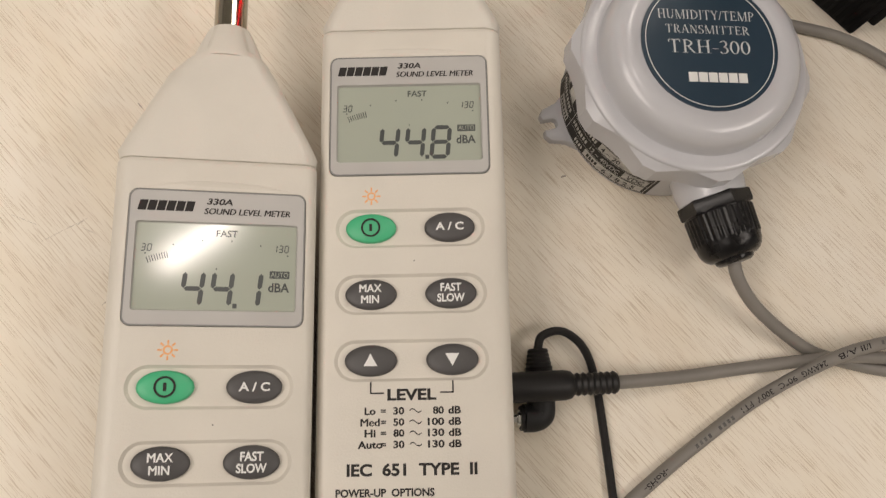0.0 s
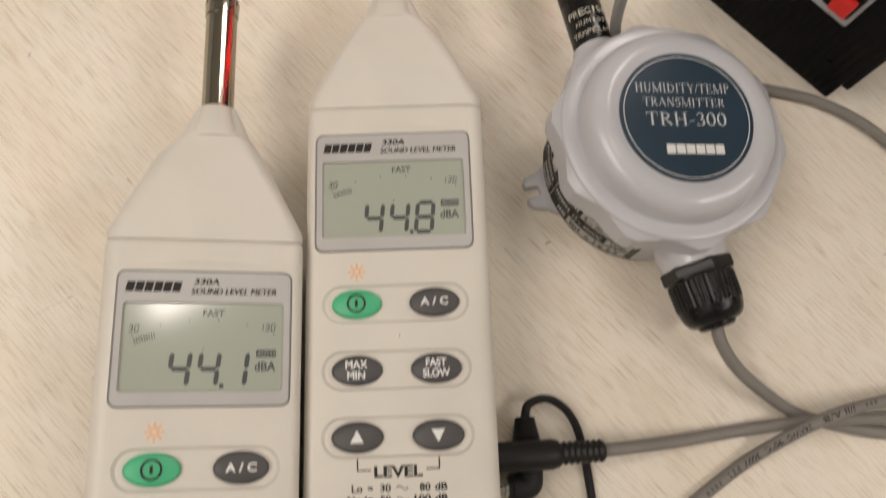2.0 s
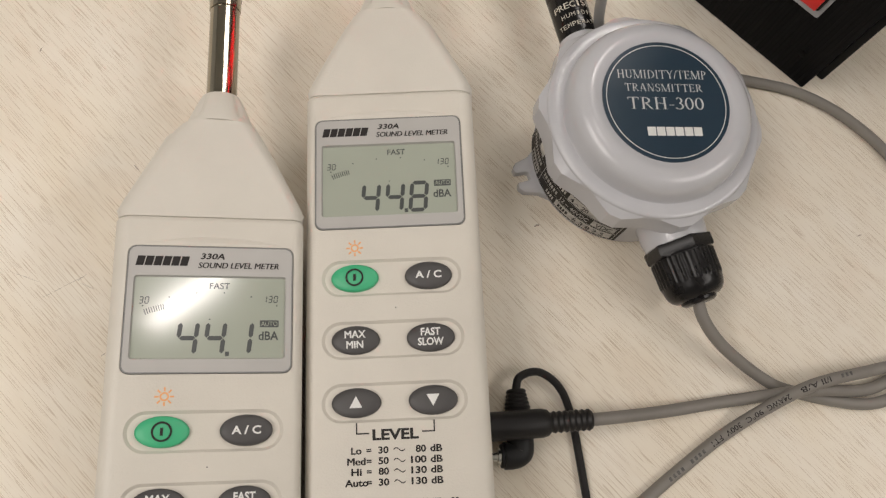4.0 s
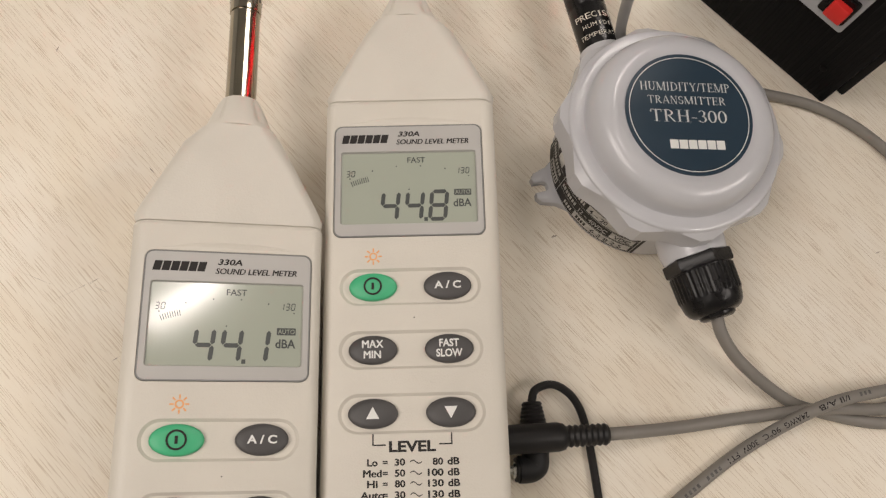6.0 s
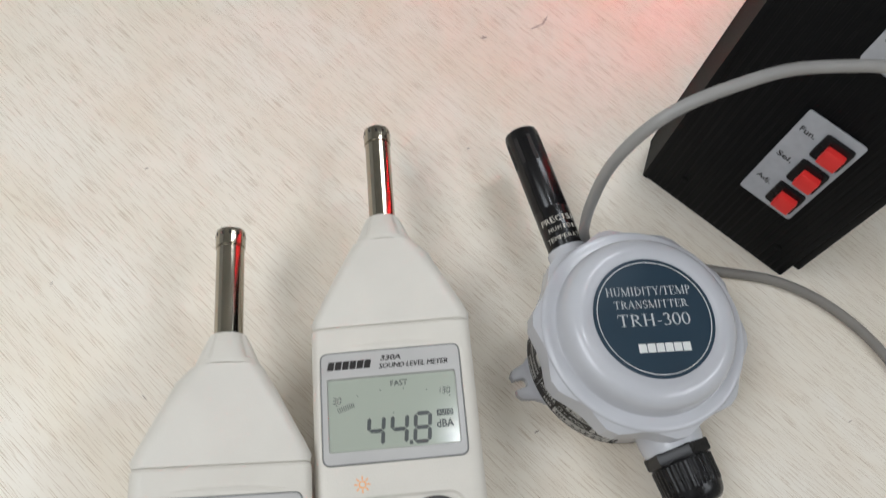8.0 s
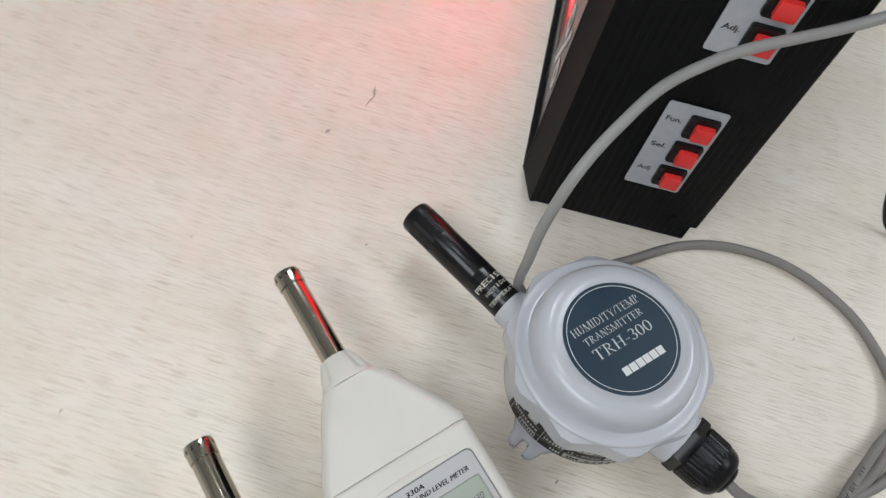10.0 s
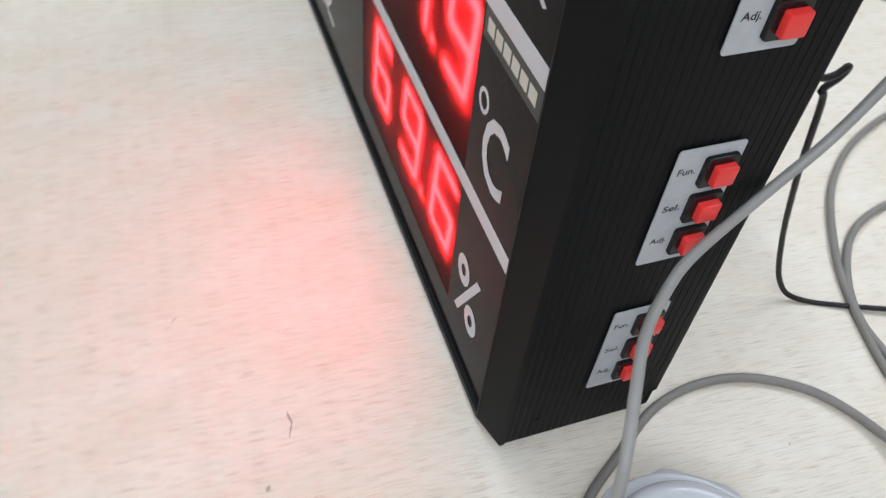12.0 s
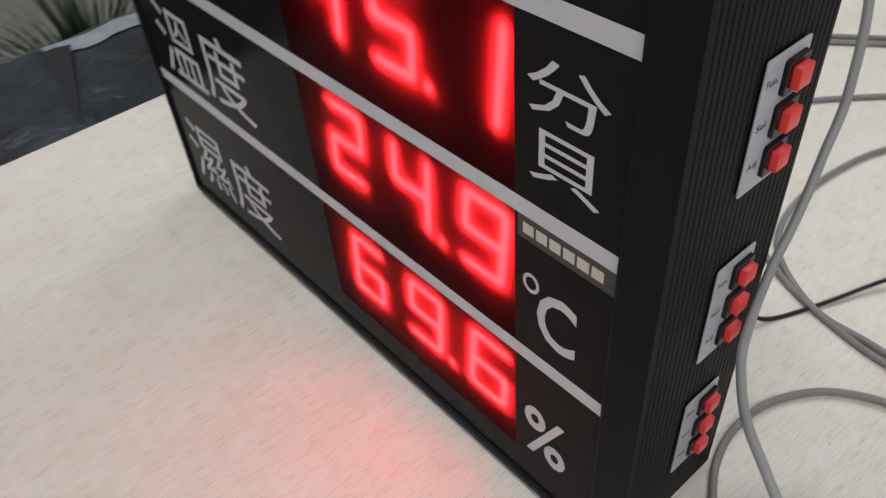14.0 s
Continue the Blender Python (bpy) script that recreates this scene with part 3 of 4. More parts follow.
    lettering("330A", bezel, pose(0.0002, -0.0038, zt), 0.0088, 0.0023, M_INK, shear=0.2, bold=0.028)
    lettering("SOUND LEVEL METER", bezel, pose(0.0098, -0.0073, zt), 0.0292, 0.0022, M_INK, shear=0.2, bold=0.028)
    # keys
    for y, kinds in ((-0.0677, ("power", "A / C")), (-0.0921, ("MAX\nMIN", "FAST\nSLOW")), (-0.1157, ("up", "down"))):
        for x, word in zip((-0.0143, 0.0143), kinds):
            prof = [(1.0, -0.0016), (1.0, -0.0002), (0.97, 0.0004), (0.90, 0.0008), (0.6, 0.00115), (0.25, 0.0013)]
            n = 40
            bm = loft([[(x + 0.0092 * k * math.cos(2 * math.pi * i / n), y + 0.0055 * k * math.sin(2 * math.pi * i / n), FACE + z) for i in range(n)] for k, z in prof])
            key = part("key", bm, M_KEY_GREEN if word == "power" else M_KEY, t, "green oval rubber power key" if word == "power" else "", angle=60)
            sk = FACE + 0.0014
            if word == "power":
                ringed = []
                for ro, ri in ((0.0035, 0.0028),):
                    o = [(ro * math.cos(2 * math.pi * i / 32), ro * math.sin(2 * math.pi * i / 32)) for i in range(32)]
                    q = [(ri * math.cos(2 * math.pi * i / 32), ri * math.sin(2 * math.pi * i / 32)) for i in range(32)]
                    ringed.append(loft([[(a, b, 0) for a, b in o], [(a, b, 0.00015) for a, b in o], [(a, b, 0.00015) for a, b in q], [(a, b, 0) for a, b in q]], False))
                ringed.append(bars([(0, 0, 0.0010, 0.0027)], None, 0.00015))
                part("power_sign", moved(joined(*ringed), pose(x, y, sk)), M_INK, key, smooth=False)
            elif word in ("up", "down"):
                d = 1 if word == "up" else -1
                part("arrow", plate([(-0.0024, -0.002 * d), (0.0024, -0.002 * d), (0, 0.0024 * d)][::d], pose(x, y, sk)), M_WHITE_INK, key, smooth=False)
            else:
                lines = "\n" in word
                lettering(word, key, pose(x, y, sk + 0.0001), 0.0102 if not lines else (0.0078 if "MAX" in word else 0.0098), 0.0030 if not lines else 0.0068, M_WHITE_INK, bold=0.03)
    # backlight sign
    sun = []
    o = [(0.0016 * math.cos(2 * math.pi * i / 24), 0.0016 * math.sin(2 * math.pi * i / 24)) for i in range(24)]
    q = [(0.0010 * math.cos(2 * math.pi * i / 24), 0.0010 * math.sin(2 * math.pi * i / 24)) for i in range(24)]
    sun.append(loft([[(a, b, 0) for a, b in o], [(a, b, 0.00012) for a, b in o], [(a, b, 0.00012) for a, b in q], [(a, b, 0) for a, b in q]], False))
    for k in range(8):
        sun.append(moved(bars([(0, 0.0026, 0.0006, 0.0014)]), pose(0, 0, 0, 0, 0, 45 * k)))
    part("backlight_sign", moved(joined(*sun), pose(-0.0142, -0.0555, FACE)), M_ORANGE, t, smooth=False)
    # printed table of ranges
    for d in (-1, 1):
        part("bracket", bars([(0.0143 * d, -0.1251, 0.0005, 0.0042), (0.0121 * d, -0.1270, 0.0048, 0.0005)], pose(0, 0, FACE)), M_INK, t, smooth=False)
    lettering("LEVEL", t, pose(0, -0.1276, FACE), 0.0170, 0.0040, M_INK, bold=0.035)
    for y, a, lo, hi in ((-0.1331, "Lo", "30", "80"), (-0.1369, "Med", "50", "100"), (-0.1406, "Hi", "80", "130"), (-0.1444, "Auto", "30", "130")):
        for word, x0, w in ((a, -0.0145, 0.0024 * len(a) * (0.8 if len(a) < 3 else 0.9)), ("=", -0.0099, 0.0018), (lo, -0.0046, 0.0038), (hi, 0.0082 if len(hi) == 3 else 0.0091, 0.0019 * len(hi)), ("dB", 0.0147, 0.0044)):
            lettering(word, t, pose(x0, y, FACE), w, 0.0026 if word != "=" else 0.0011, M_INK, bold=0.032)
        wave = [(0.0042 * (k / 10 - 0.5), 0.0006 * math.sin(2 * math.pi * k / 10)) for k in range(11)]
        part("tilde", plate([(a_, b_ - 0.0002) for a_, b_ in wave] + [(a_, b_ + 0.0002) for a_, b_ in wave[::-1]], pose(0.0012, y, FACE)), M_INK, t, smooth=False)
    lettering("IEC  651  TYPE  II", t, pose(-0.0002, -0.1527, FACE), 0.0445, 0.0043, M_INK, bold=0.035)
    lettering("POWER-UP  OPTIONS", t, pose(-0.0094, -0.1602, FACE), 0.0335, 0.0027, M_INK, bold=0.035)
    part("speck", plate(rrect(0.0005, 0.0004, 0.00015), pose(0.0013, -0.0800, FACE)), M_INK, t, smooth=False)
    return t


sound_meter(pose(0.0072, -0.0008, 0.0010, 0, -8.1, -1.38), "44.8", "pale grey sound level meter with chrome microphone, plugged in", (0.0002, 0.0026), 0.0004)
sound_meter(pose(-0.0726, -0.0559, 0.0050, 0, 4.36, -1.53), "44.1", "pale grey sound level meter with chrome microphone and lit screen", (0.0026, 0.0002), -0.0049)


# ---- humidity transmitter ----
TX, TY = 0.1181, 0.0027


def transmitter():
    t = thing("humidity_transmitter", "round grey humidity transmitter with scalloped lid and blue label", "transmitter", pose(TX, TY, 0))
    part("housing", lathe([(0.0400, 0.0), (0.0436, 0.0012), (0.0443, 0.005), (0.0445, 0.036)], 64), M_CASE, t)

    # lid: a scalloped grip rim under a turned top
    def scallops(k, z, drop=0.0):
        out = []
        for q in range(10):
            for off, r in ((-3.2, 0.0515), (3.2, 0.0515), (8.0, 0.0500), (13.0, 0.0487), (18.0, 0.0483), (23.0, 0.0487), (28.0, 0.0500)):
                a = radians(171 + 36 * q + off)
                out.append((k(r) * math.cos(a), k(r) * math.sin(a), z - drop * (r - 0.0483)))
        return out

    lid = part("lid", lathe([(0.0465, 0.0440), (0.0479, 0.0462), (0.0483, 0.0472), (0.0483, 0.0479), (0.0480, 0.0485), (0.0474, 0.0489), (0.0462, 0.0491), (0.0445, 0.0491), (0.0430, 0.0491), (0.0420, 0.0493), (0.0418, 0.0497), (0.0416, 0.0510), (0.0413, 0.0534), (0.0407, 0.0560), (0.0397, 0.0583), (0.0382, 0.0601), (0.0361, 0.0613), (0.0338, 0.0619), (0.0320, 0.0620), (0.0303, 0.0617), (0.0292, 0.0612), (0.0100, 0.0612)], 128), M_CASE, t, angle=30)
    part("grip_rim", loft([scallops(lambda r: 0.0440, 0.0330), scallops(lambda r: r - 0.0010, 0.0331), scallops(lambda r: r, 0.0341), scallops(lambda r: r, 0.0468, 0.5), scallops(lambda r: 0.0482, 0.0477), scallops(lambda r: 0.0465, 0.0475)]), M_CASE, lid, angle=16)
    z = 0.0612
    disc = part("label_disc", prism([(0.0282 * math.cos(2 * math.pi * i / 64), 0.0282 * math.sin(2 * math.pi * i / 64)) for i in range(64)], z - 0.0005, z + 0.0005), M_BLUE, t, "round petrol blue label with white print")
    zz = z + 0.0005
    rings = []
    o = [(0.0266 * math.cos(2 * math.pi * i / 64), 0.0266 * math.sin(2 * math.pi * i / 64)) for i in range(64)]
    q = [(0.0263 * math.cos(2 * math.pi * i / 64), 0.0263 * math.sin(2 * math.pi * i / 64)) for i in range(64)]
    rings.append(loft([[(a, b, 0) for a, b in o], [(a, b, 0.00012) for a, b in o], [(a, b, 0.00012) for a, b in q], [(a, b, 0) for a, b in q]], False))
    part("label_ring", moved(joined(*rings), pose(0, 0, zz)), M_WHITE_INK, disc, smooth=False)
    tilt = -0.7
    for word, y, w, h in (("HUMIDITY/TEMP", 0.0125, 0.0405, 0.0040), ("TRANSMITTER", 0.0062, 0.0350, 0.0036), ("TRH-300", -0.0012, 0.0345, 0.0056)):
        serif_lettering(word, disc, pose(0, 0, zz, 0, 0, tilt) @ pose(-0.0005, y, 0), w, h, M_DIM_INK)
    for k in range(6):
        part("maker_block", bars([(-0.0085 + 0.0041 * k, -0.0142, 0.0036, 0.0040)], pose(0, 0, zz, 0, 0, tilt)), M_WHITE_INK, disc, smooth=False)
    # rating plate round the housing: black foil with pale boxes of unreadable print
    def wrap(a0, a1, z0, z1, r, n=24):
        bm = bmesh.new()
        rows = [[bm.verts.new((rr * math.cos(radians(a0 + (a1 - a0) * i / n)), rr * math.sin(radians(a0 + (a1 - a0) * i / n)), zz_)) for i in range(n + 1)] for rr, zz_ in ((r, z0), (r, z1))]
        for i in range(n):
            bm.faces.new((rows[0][i], rows[0][i + 1], rows[1][i + 1], rows[1][i]))
        return bm

    foil = part("rating_plate", wrap(166, 258, 0.0045, 0.0315, 0.0447), M_INK, t, "black rating plate with pale print")
    fields, dark, rng = [], [], random.Random(3)
    for z0 in (0.0054, 0.0124, 0.0194, 0.0272):
        fields.append(wrap(169, 256, z0 - 0.00012, z0 + 0.00012, 0.0449, 24))
    for a0 in (169, 196, 255.6):
        fields.append(wrap(a0, a0 + 0.4, 0.0054, 0.0272, 0.0449, 1))
    # pale fields: angles, heights
    for a0, a1, z0, z1 in ((214, 254, 0.0062, 0.0117), (219, 245, 0.0202, 0.0264), (239, 254, 0.0131, 0.0187), (178, 193, 0.0062, 0.0117), (172, 178, 0.0202, 0.0264), (182, 190, 0.0202, 0.0264)):
        fields.append(wrap(a0, a1, z0, z1, 0.0449, 10))
    for a0, a1, z0, on_pale in ((205, 212.5, 0.0074, False), (198, 212, 0.0144, False), (198, 216, 0.0216, False), (171, 193, 0.0144, False), (179, 192, 0.0075, True), (216.5, 225, 0.0075, True)):
        a = a0
        while a < a1:
            w = rng.uniform(1.0, 1.6)
            (dark if on_pale else fields).append(wrap(a, a + w, z0, z0 + 0.0028, 0.0450, 1))
            a += w + rng.uniform(0.6, 0.9)
    tagged(part("rating_print", joined(*fields), M_PRINT, foil), kind="stuff")
    tagged(part("rating_print", joined(*dark), M_INK, foil), kind="stuff")

    def round_words(text, middle, z0, width, ink):
        """Words bent round the housing, read along it."""
        ob = lettering(text, foil, Matrix(), width, 0.0037, ink, "rating_words", bold=0.012)
        for v in ob.data.vertices:
            th = radians(middle) + v.co.x / 0.045
            v.co = ((0.04502 + v.co.z) * math.cos(th), (0.04502 + v.co.z) * math.sin(th), z0 + v.co.y)

    round_words("6 3 8 2 5", 239, 0.0090, 0.0165, M_INK)
    round_words("4 ~ 20", 227, 0.0233, 0.0100, M_INK)
    round_words("mA", 250, 0.0233, 0.0044, M_PRINT)
    round_words("12 ~ 40VDC", 226, 0.0159, 0.0165, M_PRINT)
    round_words("VDC", 246.5, 0.0159, 0.0080, M_INK)
    # fixing lug with its slot
    lug = [(0.036, -0.017), (0.046, -0.0095), (0.0528, -0.0075), (0.0547, -0.0050), (0.0542, -0.0024), (0.0492, -0.0022), (0.0478, -0.0012), (0.0478, 0.0012), (0.0492, 0.0022), (0.0542, 0.0024), (0.0547, 0.0050), (0.0528, 0.0075), (0.046, 0.0095), (0.036, 0.017)]
    part("lug", moved(prism(lug, 0.0, 0.0042, 0.0006), pose(0, 0, 0, 0, 0, 192)), M_CASE, t)
    # cable gland
    g = Matrix.Translation((0, 0, 0.0235)) @ pose(0, 0, 0, 0, 0, -76.3) @ pose(0, 0, 0, 0, 90, 0)
    part("boss", moved(lathe([(0.0150, 0.030), (0.0150, 0.049), (0.0142, 0.0535), (0.0120, 0.0540)], 40), g), M_CASE, t)
    gland = part("cable_gland", moved(lathe([(0.0128, 0.0530), (0.0147, 0.0534), (0.0150, 0.0540), (0.0150, 0.0580), (0.0146, 0.0590), (0.0138, 0.0594), (0.0136, 0.0600)], 6 * 8, lambda a, r, z: r * (1.0 if z > 0.0592 else 0.89 / max(0.866, math.cos((a % (math.pi / 3)) - math.pi / 6)))), g), M_GLAND, t, "black ribbed plastic cable gland")
    part("gland_nut", moved(lathe([(0.0134, 0.0596), (0.0143, 0.0600), (0.0145, 0.0606), (0.0142, 0.0712), (0.0138, 0.0722), (0.0136, 0.0728), (0.0134, 0.0745), (0.0127, 0.0768), (0.0114, 0.0786), (0.0098, 0.0797), (0.0082, 0.0800), (0.0078, 0.0812), (0.0066, 0.0820), (0.0040, 0.0820)], 216, lambda a, r, z: r * (1 - 0.035 * (0.0604 < z < 0.0718) * (0.5 + 0.5 * math.cos(36 * a)))), g), M_GLAND, gland)
    # probe
    a, b = Vector((0.0975 - TX, 0.0440 - TY, 0.0275)), Vector((0.0825 - TX, 0.1215 - TY, 0.0275))
    pm = along(a, b)
    ln = (b - a).length
    part("probe_boss", moved(lathe([(0.0095, -0.012), (0.0102, 0.0), (0.0102, 0.0075), (0.0096, 0.0085)], 32), pm), M_CASE, t)
    probe = part("probe", moved(lathe([(0.0088, 0.006), (0.0091, 0.0085), (0.0091, 0.0300), (0.0090, 0.0304), (0.0091, 0.0308), (0.0091, ln - 0.0030), (0.0085, ln - 0.0008), (0.0072, ln), (0.0020, ln)], 40), pm), M_BLACK, t, "glossy black cylindrical sensor probe")
    for k in range(8):
        an = 2 * math.pi * k / 8
        part("vent_slot", moved(slab(-0.0004, -0.0010, 0, 0.0004, 0.0010, 0.0150, 0), pm @ pose(0.0089 * math.cos(an), 0.0089 * math.sin(an), ln - 0.021, 0, 0, math.degrees(an))), M_INK, probe, smooth=False)

    def band(word, along_z, size, spread):
        made = []
        cu_m = len(word)
        for i, ch in enumerate(word):
            an = (i - (cu_m - 1) / 2) * spread
            up = pm.inverted().to_3x3() @ Vector((0, 0, 1))
            base = math.atan2(up.y, up.x)
            th = base + an + 0.1
            q = pm @ Matrix.Translation((0.00925 * math.cos(th), 0.00925 * math.sin(th), along_z)) @ Matrix.Rotation(th, 4, "Z") @ pose(0, 0, 0, 90, 0, 90)
            made.append(lettering(ch, probe, q, size * (0.3 if ch == "I" else 0.85), size, M_GOLD))

    band("PRECISION", 0.0230, 0.0030, 0.30)
    band("HUMIDITY", 0.0180, 0.0022, 0.27)
    band("TEMPERATURE", 0.0130, 0.0022, 0.25)
    return t


transmitter()


# ---- three-row LED display ----
BOX = pose(BX, BY, 0, 0, 0, S_AXIS - 89.1)  # local x to the right of its front, y into it
HIGH, WIDE, DEEP = 0.46, 0.482, 0.101


def led_display():
    t = thing("led_display", "black three-row LED display with glowing red figures", "display", BOX)
    left = -WIDE - 0.017
    part("cabinet", slab(left, 0.0074, 0.0, 0.0172, DEEP, HIGH, 0.0012), M_PAINT, t)
    part("back_cover", slab(left + 0.004, DEEP - 0.0005, 0.012, 0.0160, DEEP + 0.0040, HIGH - 0.012, 0.001), M_PAINT, t)

    def loop(x0, x1, z0, z1, y, r):
        return [(x, y, z) for x, z in rrect(x1 - x0, z1 - z0, r, 4, (x0 + x1) / 2, (z0 + z1) / 2)]

    frame_bm = loft([loop(left, 0.0180, 0.0, HIGH, 0.0100, 0.0015), loop(left, 0.0180, 0.0, HIGH, 0.0072, 0.0015), loop(left + 0.010, 0.0030, 0.0055, HIGH - 0.008, 0.0000, 0.003), loop(left + 0.0115, 0.0016, 0.0075, HIGH - 0.009, -0.0014, 0.003), loop(left + 0.0150, 0.0003, 0.0125, HIGH - 0.0105, -0.0014, 0.002), loop(left + 0.0158, 0.0, 0.0135, HIGH - 0.011, 0.0020, 0.002)], False)
    part("front_frame", frame_bm, M_PAINT, t)
    panel = part("front_panel", slab(-WIDE - 0.002, 0.0010, 0.006, 0.002, 0.0085, HIGH - 0.008, 0), M_PANEL, t, "smoked dark acrylic front panel", smooth=False)
    carved(panel, [finish("cutter", slab(-0.2480, -0.003, lo, -0.0620, 0.0070, hi, 0), M_PANEL, t) for lo, hi in ((0.0400, 0.1313), (0.1415, 0.2347), (0.2451, 0.3370))])
    face = pose(0, 0.0010, 0, 90, 0, 0)  # its x right, y up, z towards the viewer
    for z0, z1 in ((0.1316, 0.1412), (0.2350, 0.2448), (0.3373, 0.3472)):
        part("row_stripe", plate([(-WIDE + 0.0005, z0), (-0.0004, z0), (-0.0004, z1), (-WIDE + 0.0005, z1)], face, 0.0003), M_PALE, panel, smooth=False)
    for base, word in ((0.0655, "69.6"), (0.1725, "24.9"), (0.2725, "45.1")):
        lo, hi = (0.0400, 0.1313) if base < 0.1 else ((0.1415, 0.2347) if base < 0.2 else (0.2451, 0.3370))
        film = bmesh.new()
        film.faces.new([film.verts.new((x, 0.0013, z)) for x, z in ((-0.2482, lo - 0.0002), (-0.0618, lo - 0.0002), (-0.0618, hi + 0.0002), (-0.2482, hi + 0.0002))])
        part("display_window", film, M_WINDOW, panel, "dark red display window", smooth=False)
        k = 0
        for i, ch in enumerate(word):
            if ch == ".":
                continue
            cx = (-0.2030, -0.1435, -0.0850)[k]
            made = [plate(pts, face @ pose(cx, base + 0.0285, -0.0031), 0.0003) for pts in seven(ch, 0.0335, 0.0550, 0.0050, 0.0, 0.10, True)]
            if k == 1:
                made.append(plate(rrect(0.0058, 0.0058, 0.0028), face @ pose(cx + 0.0235, base + 0.0035, -0.0031), 0.0003))
            part("figure", joined(*made), M_LED, t, "glowing red LED figure", smooth=False)
            k += 1
    wide_text = [("分", -0.0330, 0.3085, 0.043, 0.0265), ("貝", -0.0330, 0.2745, 0.040, 0.0275), ("C", -0.0335, 0.1760, 0.026, 0.039), ("%", -0.0380, 0.0710, 0.0330, 0.0460), ("溫", -0.4240, 0.1820, 0.064, 0.064), ("度", -0.3530, 0.1850, 0.066, 0.062), ("濕", -0.4350, 0.0675, 0.064, 0.066), ("度", -0.3640, 0.0680, 0.066, 0.062)]
    for ch, x, z, w, h in wide_text:
        lettering(ch, panel, face @ pose(x, z, 0.0002), w, h, M_PALE, bold=0.015 if ch in "C%" else 0.0)
    o = [(0.0055 * math.cos(2 * math.pi * i / 28), 0.0065 * math.sin(2 * math.pi * i / 28)) for i in range(28)]
    q = [(0.0036 * math.cos(2 * math.pi * i / 28), 0.0044 * math.sin(2 * math.pi * i / 28)) for i in range(28)]
    part("degree_sign", moved(loft([[(a, b, 0) for a, b in o], [(a, b, 0.0002) for a, b in o], [(a, b, 0.0002) for a, b in q], [(a, b, 0) for a, b in q]], False), face @ pose(-0.0510, 0.1930, 0)), M_PALE, panel, smooth=False)
    tape = part("maker_tape", plate([(-0.0600, 0.2205), (-0.0010, 0.2205), (-0.0010, 0.2347), (-0.0600, 0.2347)], face, 0.0003), M_TAPE, t, smooth=False)
    for k in range(6):
        part("maker_block", bars([(-0.0530 + 0.0084 * k, 0.2278, 0.0068, 0.0066)], face @ pose(0, 0, 0.0003)), M_GOLD, tape, smooth=False)
    # ribbed side towards the meters
    n = 22
    first = part("rib", slab(0.0168, -0.0016, 0.002, 0.01742, 0.0016, HIGH - 0.002, 0.0003, 1), M_PAINT, t, smooth=False)
    first.location = (0, 0.0115, 0)
    for k in range(1, n):
        rib = new("rib", first.data)
        rib.parent = t
        rib.location = (0, 0.0115 + (DEEP - 0.0135) * k / (n - 1), 0)
    side = pose(0.0183, 0, 0, 90, 0, 90)  # its x into the depth, y up, z outwards
    for z0, z1 in ((0.0443, 0.1119), (0.1477, 0.2149), (0.2579, 0.3231)):
        y0, y1 = 0.0503, 0.0803
        h = z1 - z0
        holder = part("key_plate", prism(rrect(y1 - y0, h, 0.0016, 4, (y0 + y1) / 2, (z0 + z1) / 2), 0, 0.0006), M_PLATE, t, "silver grey key plate with three red buttons", smooth=False)
        holder.data.transform(side)
        for k, word in enumerate(("Fun.", "Sel.", "Adj.")):
            zc = z1 - h * (0.195 + 0.305 * k)
            yc = y0 + 0.0205
            well = part("button_well", moved(prism(rrect(0.0150, 0.0158, 0.0016, 4), 0, 0.0028, 0.0005), side @ pose(yc, zc, 0)), M_GLAND, holder, smooth=False)
            part("button", moved(prism(rrect(0.0096, 0.0098, 0.0008, 3), 0, 0.0062, 0.0006), side @ pose(yc + 0.0012, zc - 0.0006, 0)), M_RED, holder, "square red push button")
            lettering(word, holder, side @ pose(y0 + 0.0064, zc + 0.0015, 0.0006), 0.0080, 0.0036 if word != "Adj." else 0.0044, M_INK, bold=0.018)
    for y, z in ((0.027, 0.020), (0.0880, 0.020)):
        part("screw", moved(lathe([(0.0020, 0), (0.0020, 0.0003), (0.0012, 0.0006)], 16), side @ pose(y, z, -0.0006)), M_PAINT, t)
    return t


led_display()


# ---- cables ----
def cable(label, points, r, material, group="grey cables"):
    t = thing("cable", label, "cable", None, group)
    part("jacket", hose(points, r), material, t)
    return t


R = 0.0028
c = cable("grey round cable from the transmitter gland across the table", [(0.1366, -0.0732, 0.0235), (0.1395, -0.0838, 0.0205), (0.1500, -0.0955, 0.0140), (0.1700, -0.1090, 0.0060), (0.1865, -0.1160, R), (0.2210, -0.1235, R), (0.2440, -0.1185, R), (0.2620, -0.1130, R), (0.3000, -0.1215, R), (0.3600, -0.1495, R), (0.4300, -0.1900, R), (0.5000, -0.2300, R)], R, M_CABLE)

